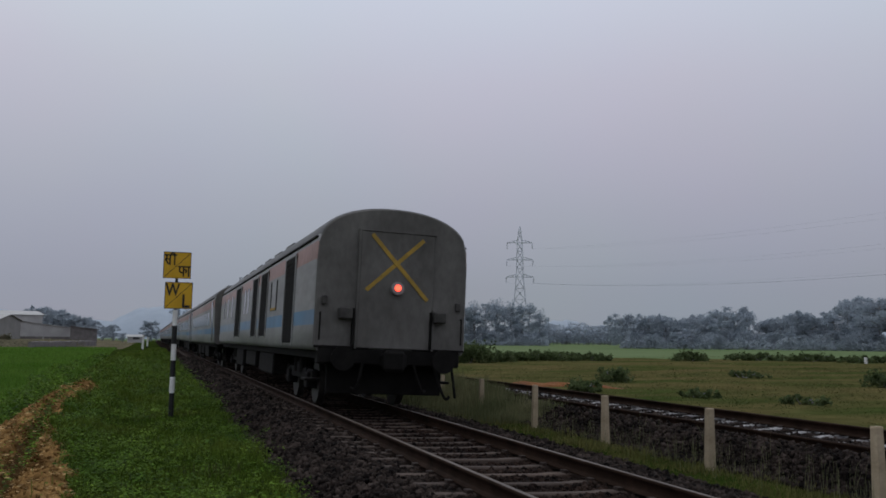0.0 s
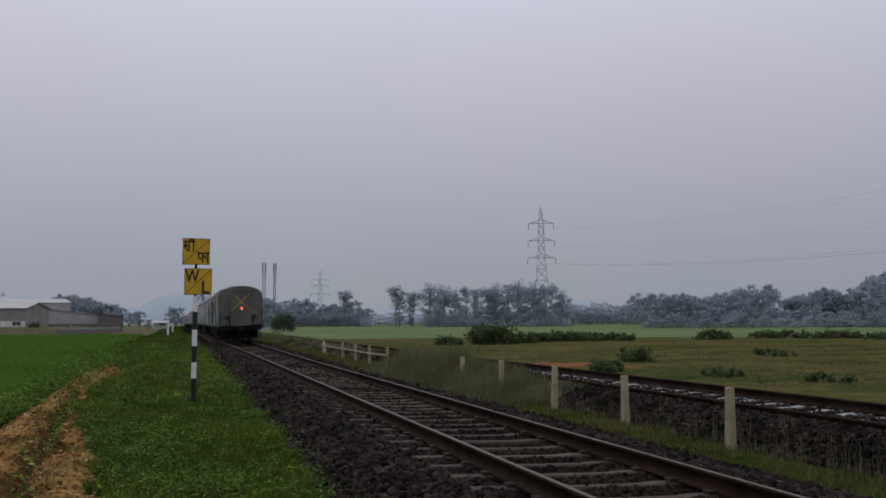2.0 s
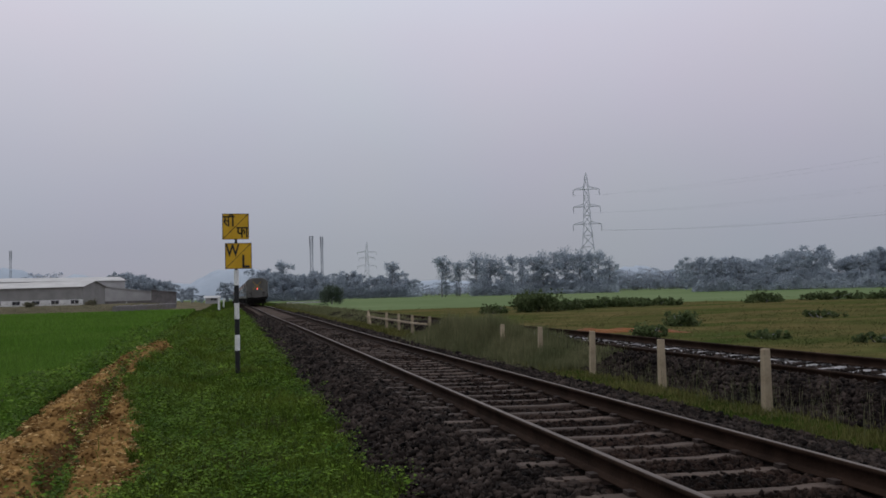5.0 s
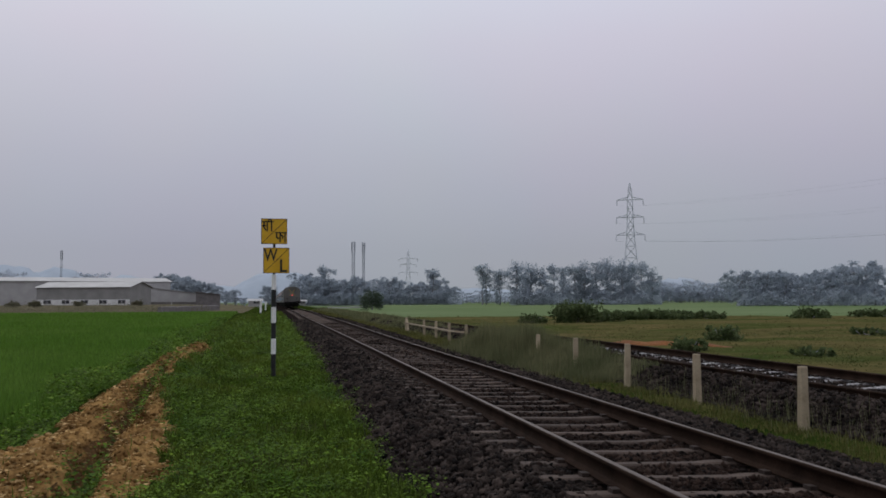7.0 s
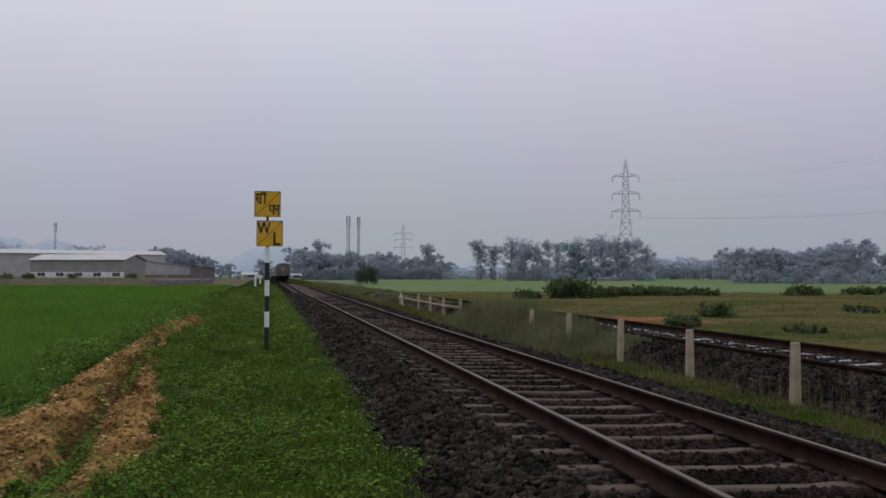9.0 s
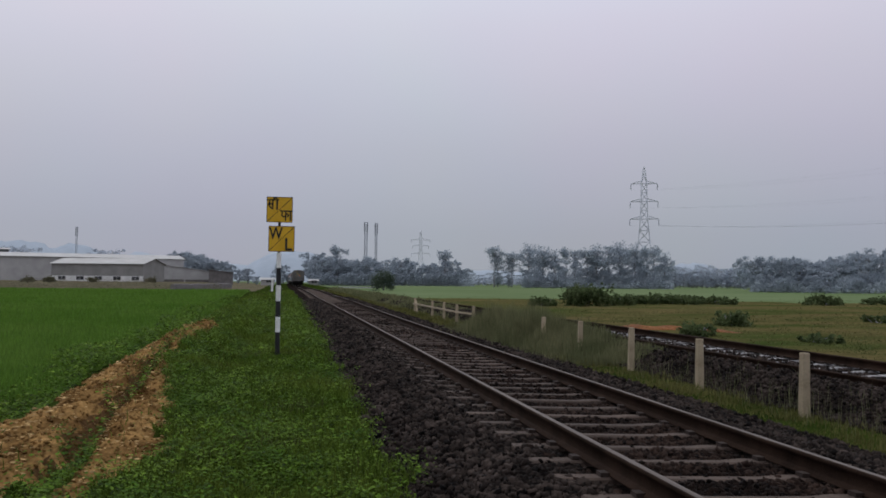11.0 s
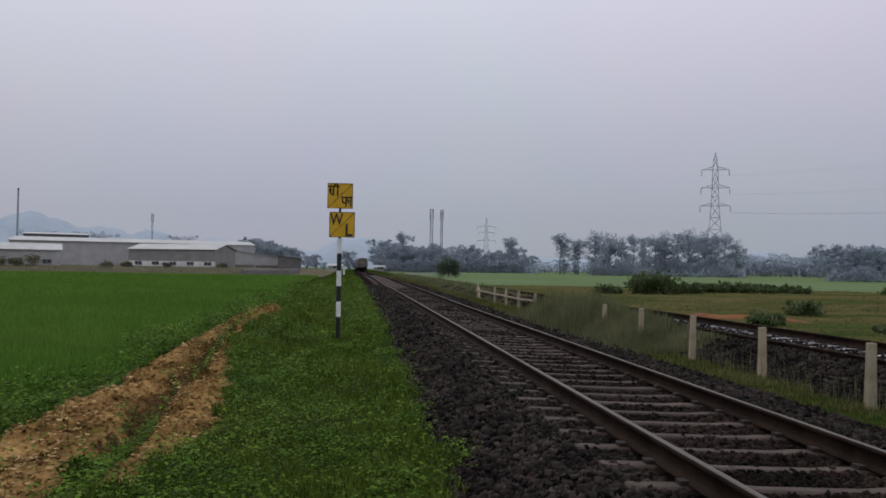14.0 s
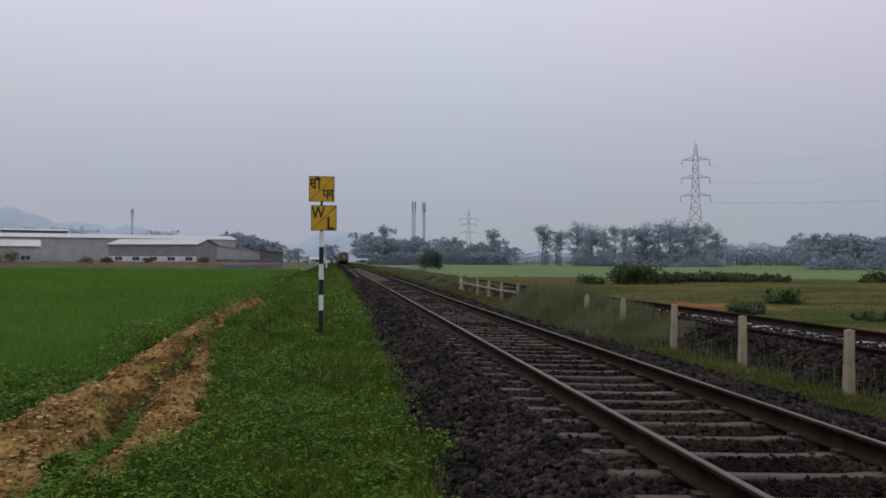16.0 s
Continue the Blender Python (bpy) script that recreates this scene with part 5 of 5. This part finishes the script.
def build_markers():
    for x, y, h in ((-5.75, 116, 2.1), (-5.5, 150, 1.9)):
        xx = x
        z = float(ground_z(xx, y))
        th = tagged(empty("marker_post", pose(xx, y, z, 0, 1.5)), "white painted line-side marker post with a rounded top", "marker post")
        bm = boxm(-0.13, 0.13, -0.08, 0.08, -0.2, h - 0.10, 0.03)
        part("post", bm, M_WHITE, th)
        part("cap", cyl(bmesh.new(), (0, -0.075, h - 0.11), (0, 0.075, h - 0.11), 0.126, None, 14), M_WHITE, th)
        part("base_band", boxm(-0.14, 0.14, -0.09, 0.09, -0.2, 0.35, 0.02), M_BLACK, th)


build_markers()


# ---- train ----
HALF = 1.525
LEN = 23.6
PITCH = 24.5


def coach_profile():
    """Half outline of the body from the sill up over the roof."""
    pts = [(HALF - 0.06, 1.14), (HALF, 1.24), (HALF, 1.62), (HALF, 1.90), (HALF, 2.85), (HALF - 0.02, 3.20), (HALF - 0.06, 3.34)]
    for a in np.linspace(14, 90, 10):
        pts.append(((HALF - 0.05) * math.cos(radians(a)) ** 0.92, 3.28 + 0.66 * math.sin(radians(a))))
    return pts


def coach_body(y0, y1, colours):
    half = coach_profile()
    full = half + [(-x, z) for x, z in half[::-1][1:]]
    ys = [y0, y0 + 0.05, y1 - 0.05, y1]
    ins = [0.03, 0.0, 0.0, 0.03]
    k = len(full)
    v = [(x * (1 - i / HALF), y, z - (i * 0.6 if z > 3 else 0)) for y, i in zip(ys, ins) for x, z in full]
    f = [(r * k + i, (r + 1) * k + i, (r + 1) * k + i + 1, r * k + i + 1) for r in range(3) for i in range(k - 1)]
    f += [(r * k + k - 1, (r + 1) * k + k - 1, (r + 1) * k, r * k) for r in range(3)]
    me = soup("body", v, f, colours)
    h = len(half)
    idx = []
    for r in range(3):
        for i in range(k - 1):
            j = i if i < h - 1 else k - 2 - i
            idx.append(2 if j == 2 else 1 if j == 4 else 0 if j < 6 else 3)
    idx += [3] * 3
    me.polygons.foreach_set("material_index", np.array(idx, np.int32))
    return me


def end_wall(y, s):
    """A plate that closes the body, with the roof's round outline."""
    bm = bmesh.new()
    half = coach_profile()
    full = half + [(-x, z) for x, z in half[::-1][1:]]
    a = [bm.verts.new((x * 0.982, y, z - (0.02 if z > 3 else 0))) for x, z in full]
    b = [bm.verts.new((x * 0.965, y + s * 0.03, z - (0.045 if z > 3 else 0))) for x, z in full]
    for i in range(len(full)):
        j = (i + 1) % len(full)
        bm.faces.new((a[i], a[j], b[j], b[i]))
    bm.faces.new(b)
    bmesh.ops.recalc_face_normals(bm, faces=bm.faces)
    return bm


def bogie(parent, y):
    bm = bmesh.new()
    for s in (-1, 1):
        box(bm, s * 1.02 - 0.07, s * 1.02 + 0.07, y - 1.75, y + 1.75, 0.48, 0.72, 0.03)
        for d in (-1.28, 1.28):
            box(bm, s * 1.02 - 0.13, s * 1.02 + 0.13, y + d - 0.20, y + d + 0.20, 0.32, 0.66, 0.03)
            cyl(bm, (s * 1.02, y + d + 0.3, 0.45), (s * 1.02, y + d + 0.3, 0.75), 0.09, None, 10)
        cyl(bm, (s * 1.02, y - 0.35, 0.62), (s * 1.02, y - 0.35, 1.10), 0.13, None, 12)
        cyl(bm, (s * 1.02, y + 0.35, 0.62), (s * 1.02, y + 0.35, 1.10), 0.13, None, 12)
    box(bm, -1.1, 1.1, y - 0.30, y + 0.30, 0.55, 0.86, 0.03)
    frame_ob = part("bogie", bm, M_UNDER, parent)
    for d in (-1.28, 1.28):
        bm = bmesh.new()
        cyl(bm, (-0.95, y + d, 0.457), (0.95, y + d, 0.457), 0.085, None, 10)
        for s in (-1, 1):
            cyl(bm, (s * 0.80, y + d, 0.457), (s * 0.93, y + d, 0.457), 0.457, None, 24)
            cyl(bm, (s * 0.775, y + d, 0.457), (s * 0.80, y + d, 0.457), 0.485, None, 24)
        part("wheelset", bm, M_WHEEL, frame_ob, "steel wheels on an axle")


def underframe(parent):
    part("underframe", boxm(-1.35, 1.35, -LEN / 2 + 0.1, LEN / 2 - 0.1, 0.98, 1.15, 0.02), M_UNDER, parent)
    for y0, y1, z0 in ((-5.2, -2.2, 0.42), (-1.2, 1.6, 0.5), (2.6, 5.0, 0.40)):
        bm = boxm(-1.32, -0.35, y0, y1, z0, 0.98, 0.04)
        box(bm, 0.35, 1.32, y0 + 0.3, y1 - 0.2, z0 + 0.06, 0.98, 0.04)
        part("equipment_box", bm, M_UNDER, parent)
    bogie(parent, -8.0)
    bogie(parent, 8.0)


def side_panel(name, parent, y0, y1, z0, z1, mat, side=-1, proud=0.012, label=""):
    x = side * HALF
    a, b = sorted((x - side * 0.05, x + side * proud))
    return part(name, boxm(a, b, y0, y1, z0, z1, 0.008), mat, parent, label)


def louvre_door(parent, y0, y1, z0, z1, side):
    """A dark louvred door in its frame."""
    door = side_panel("door", parent, y0, y1, z0, z1, M_UNDER, side, 0.008, "dark louvred door")
    bm = bmesh.new()
    n = 22
    for k in range(n):
        z = z0 + 0.06 + (z1 - z0 - 0.12) * k / n
        box(bm, side * (HALF + 0.010) - 0.012, side * (HALF + 0.010) + 0.012, y0 + 0.05, y1 - 0.05, z, z + 0.03, m=None)
    part("louvres", bm, M_UNDER, door)
    bm = bmesh.new()
    x0, x1 = sorted((side * (HALF + 0.004), side * (HALF + 0.03)))
    box(bm, x0, x1, y0 - 0.05, y0, z0 - 0.05, z1 + 0.05)
    box(bm, x0, x1, y1, y1 + 0.05, z0 - 0.05, z1 + 0.05)
    box(bm, x0, x1, y0, y1, z1, z1 + 0.05)
    part("frame", bm, M_COACH, door)


def build_power_car():
    """The last vehicle: a grimy end wall with a yellow cross and a tail lamp, louvred doors along the sides."""
    car = tagged(empty("luggage_coach"), "grimy grey last coach with a yellow cross and red tail lamp", "train coach", "coaches of the train")
    r = -LEN / 2
    part_mesh("body", coach_body(r, LEN / 2, [M_COACH, M_COACH_RED, M_COACH_BLUE, M_COACH_ROOF]), [], car, "grey body with faded red and blue bands")
    end = part("end_wall", end_wall(r, -1), M_COACH_END, car, "dark grimy grey end wall")
    part("front_wall", end_wall(LEN / 2, 1), M_COACH_END, car)
    y = r - 0.03
    # gangway panel with raised rims
    bm = boxm(-0.68, 0.80, y - 0.035, y, 1.22, 3.46, 0.012)
    panel = part("gangway_panel", bm, M_COACH_END, end)
    for x0, x1, z0, z1 in ((-0.72, -0.68, 1.20, 3.48), (0.80, 0.84, 1.20, 2.02), (-0.72, 0.84, 3.46, 3.485)):
        part("panel_rim", boxm(x0, x1, y - 0.048, y, z0, z1, 0.004), M_COACH_END, end)
    bm = bmesh.new()
    for (a, b), up in ((((-0.52, 2.34), (0.55, 3.33)), 0.0), (((-0.45, 3.38), (0.66, 2.20)), 0.005)):
        stroke(bm, [a, b], 0.078, y - 0.0375 - up)
    part("cross", bm, M_XMARK, end, "yellow painted cross")
    lamp = part("tail_lamp", cyl(bmesh.new(), (0.06, y - 0.13, 2.38), (0.06, y - 0.02, 2.38), 0.125, None, 20), M_COACH, end, "round tail lamp housing")
    part("lamp_glass", cyl(bmesh.new(), (0.06, y - 0.145, 2.385), (0.06, y - 0.131, 2.385), 0.062, None, 18), M_LAMP, lamp, "glowing red lamp glass")
    for s in (-1, 1):
        x = s * 0.93
        part("junction_box", boxm(x - 0.13, x + 0.13, y - 0.16, y, 1.75, 1.96, 0.02), M_BOX, end, "dirty grey jumper box")
        part("box_arm", boxm(s * 0.77 - 0.02, s * 0.77 + 0.02, y - 0.10, y, 1.24, 1.96, 0.008), M_UNDER, end, "dark upright bar beside the gangway")
        part("side_lamp", boxm(s * 1.33 - 0.05, s * 1.33 + 0.05, y - 0.08, y, 2.00, 2.17, 0.015), M_BOX, end)
        part("hand_rail", cyl(cyl(bmesh.new(), (s * 1.40, y - 0.07, 1.34), (s * 1.40, y - 0.07, 1.86), 0.016, None, 8), (s * 1.40, y, 1.84), (s * 1.40, y - 0.07, 1.84), 0.014, None, 8), M_UNDER, end)
        part("tail_board", boxm(s * 0.96 - 0.52, s * 0.96 + 0.52, y - 0.03, y, 1.20, 1.245, 0.004), M_UNDER, end)
        buf = part("buffer", cyl(bmesh.new(), (s * 0.98, y + 0.05, 1.02), (s * 0.98, y - 0.30, 1.02), 0.12, None, 14), M_UNDER, car, "dark side buffer")
        part("buffer_plate", cyl(bmesh.new(), (s * 0.98, y - 0.30, 1.02), (s * 0.98, y - 0.34, 1.02), 0.23, None, 18), M_UNDER, buf)
    part("head_stock", boxm(-1.40, 1.40, r - 0.06, r + 0.25, 0.90, 1.21, 0.03), M_UNDER, car)
    bm = boxm(-0.20, 0.20, r - 0.55, r, 0.86, 1.14, 0.05)
    box(bm, -0.28, 0.10, r - 0.78, r - 0.50, 0.80, 1.20, 0.06)
    part("coupler", bm, M_UNDER, car)
    # hanging hoses
    for x, dx, low in ((0.45, 0.25, 0.42), (0.85, 0.35, 0.30), (1.22, 0.10, 0.34), (-0.55, -0.2, 0.45)):
        bm = bmesh.new()
        prev = None
        for k in range(11):
            t = k / 10
            p = Vector((x + dx * t, r - 0.10 - 0.10 * math.sin(t * 3.14), 0.95 - (0.95 - low) * math.sin(t * 3.14 * 0.62)))
            if prev is not None:
                cyl(bm, prev, p, 0.028, None, 6)
            prev = p
        part("air_hose", bm, M_UNDER, car, "hanging black rubber hose")
    part("cow_guard", boxm(-1.15, 1.15, r + 0.28, r + 0.34, 0.34, 0.90, 0.01), M_UNDER, car)
    for s in (-1, 1):
        part("step", boxm(s * 1.32 - 0.16, s * 1.32 + 0.16, r + 0.7, r + 1.2, 0.55, 0.60, 0.01), M_UNDER, car)
        for a, b in ((2.30, 3.70), (6.9, 8.35), (9.15, 10.45), (14.2, 16.0)):
            louvre_door(car, r + a, r + b, 1.26 if a < 3 else 1.42, 3.12, s)
        for a in (11.6, 12.6, 17.5, 19.5, 21.3):
            side_panel("window", car, r + a, r + a + 0.45, 2.15, 2.95, M_GLASS, s, 0.006, "narrow dark window")
        fr = side_panel("notice_frame", car, r + 5.05, r + 6.15, 2.05, 2.78, M_COACH, s, 0.010)
        x0, x1 = sorted((s * (HALF + 0.010), s * (HALF + 0.022)))
        part("frame_bar", boxm(x0, x1, r + 5.05, r + 5.13, 2.05, 2.78), M_UNDER, fr)
        part("frame_bar", boxm(x0, x1, r + 6.05, r + 6.15, 2.05, 2.78), M_UNDER, fr)
        part("frame_bar", boxm(x0, x1, r + 5.13, r + 6.05, 2.05, 2.11), M_XMARK, fr, "yellow lower edge")
        part("gutter", boxm(s * 1.50 - 0.025, s * 1.50 + 0.025, r + 0.1, LEN / 2 - 0.1, 3.27, 3.31, 0.006), M_UNDER, car)
    for k in range(6):
        part("roof_vent", boxm(-0.95, -0.45, r + 7.0 + 2.4 * k, r + 8.2 + 2.4 * k, 3.66, 3.97, 0.04), M_COACH_ROOF, car, "low roof vent")
    underframe(car)
    return car


def build_coach():
    """A passenger coach with a row of windows and end doors."""
    car = tagged(empty("passenger_coach"), "grey passenger coach with red and blue bands and dark windows", "train coach", "coaches of the train")
    r = -LEN / 2
    part_mesh("body", coach_body(r, LEN / 2, [M_COACH, M_COACH_RED, M_COACH_BLUE, M_COACH_ROOF]), [], car, "grey body with faded red and blue bands")
    part("end_wall", end_wall(r, -1), M_COACH_END, car)
    part("front_wall", end_wall(LEN / 2, 1), M_COACH_END, car)
    part("gangway", boxm(-0.62, 0.62, r - 0.42, r - 0.03, 1.10, 3.40, 0.03), M_UNDER, car, "black rubber gangway")
    part("coupler", boxm(-0.16, 0.16, r - 0.44, r, 0.85, 1.09, 0.03), M_UNDER, car)
    for s in (-1, 1):
        for a in (0.7, LEN - 1.6):
            side_panel("door", car, r + a, r + a + 0.9, 1.30, 3.15, M_GLASS, s, 0.008, "dark end door")
        for k in range(9):
            side_panel("window", car, r + 3.2 + 1.98 * k, r + 4.5 + 1.98 * k, 2.05, 2.70, M_GLASS, s, 0.006, "tinted window")
        part("gutter", boxm(s * 1.50 - 0.025, s * 1.50 + 0.025, r + 0.1, LEN / 2 - 0.1, 3.27, 3.31, 0.006), M_UNDER, car)
    for k in range(2):
        part("roof_unit", boxm(-0.75, 0.75, r + 2.5 + 16.0 * k, r + 5.2 + 16.0 * k, 3.70, 4.02, 0.06), M_COACH_ROOF, car)
    underframe(car)
    return car


LAST = build_power_car()
FIRST = build_coach()
COACHES = [LAST, FIRST] + [copy_thing(FIRST, pose(0, 0, 0)) for _ in range(8)]

# where the train's rear end stands on the line, second by second
REAR_T = (0.0, 0.5, 1.0, 1.5, 2.0, 3.0, 3.5, 4.0, 5.0, 6.5, 7.0, 8.0, 9.0, 10.5, 12.0, 14.0, 16.0)
REAR_Y = (15.2, 26.1, 36.9, 47.6, 58.2, 79.0, 89.2, 99.2, 118.6, 145.5, 153.7, 169.0, 183.0, 202.5, 221.0, 244.0, 266.0)


def motions():
    for n, coach in enumerate(COACHES):
        rows = []
        for k in range(33):
            t = k * 0.5
            y = float(np.interp(t, REAR_T, REAR_Y)) + LEN / 2 + 0.05 + PITCH * n
            play = float(np.interp(y - LEN / 2, (15, 27, 50, 60), (0.15, 0.12, 0.08, 0.06))) if n == 0 else 0.03
            xa, xb = float(bend(y - 8)) + play, float(bend(y + 8)) + play
            za, zb = float(rise(y - 8)), float(rise(y + 8))
            rows.append((t, pose((xa + xb) / 2, y, (za + zb) / 2, math.degrees(math.atan2(zb - za, 16.0)), float(lean(y)), math.degrees(math.atan2(xa - xb, 16.0)))))
        walk(coach, rows)


motions()
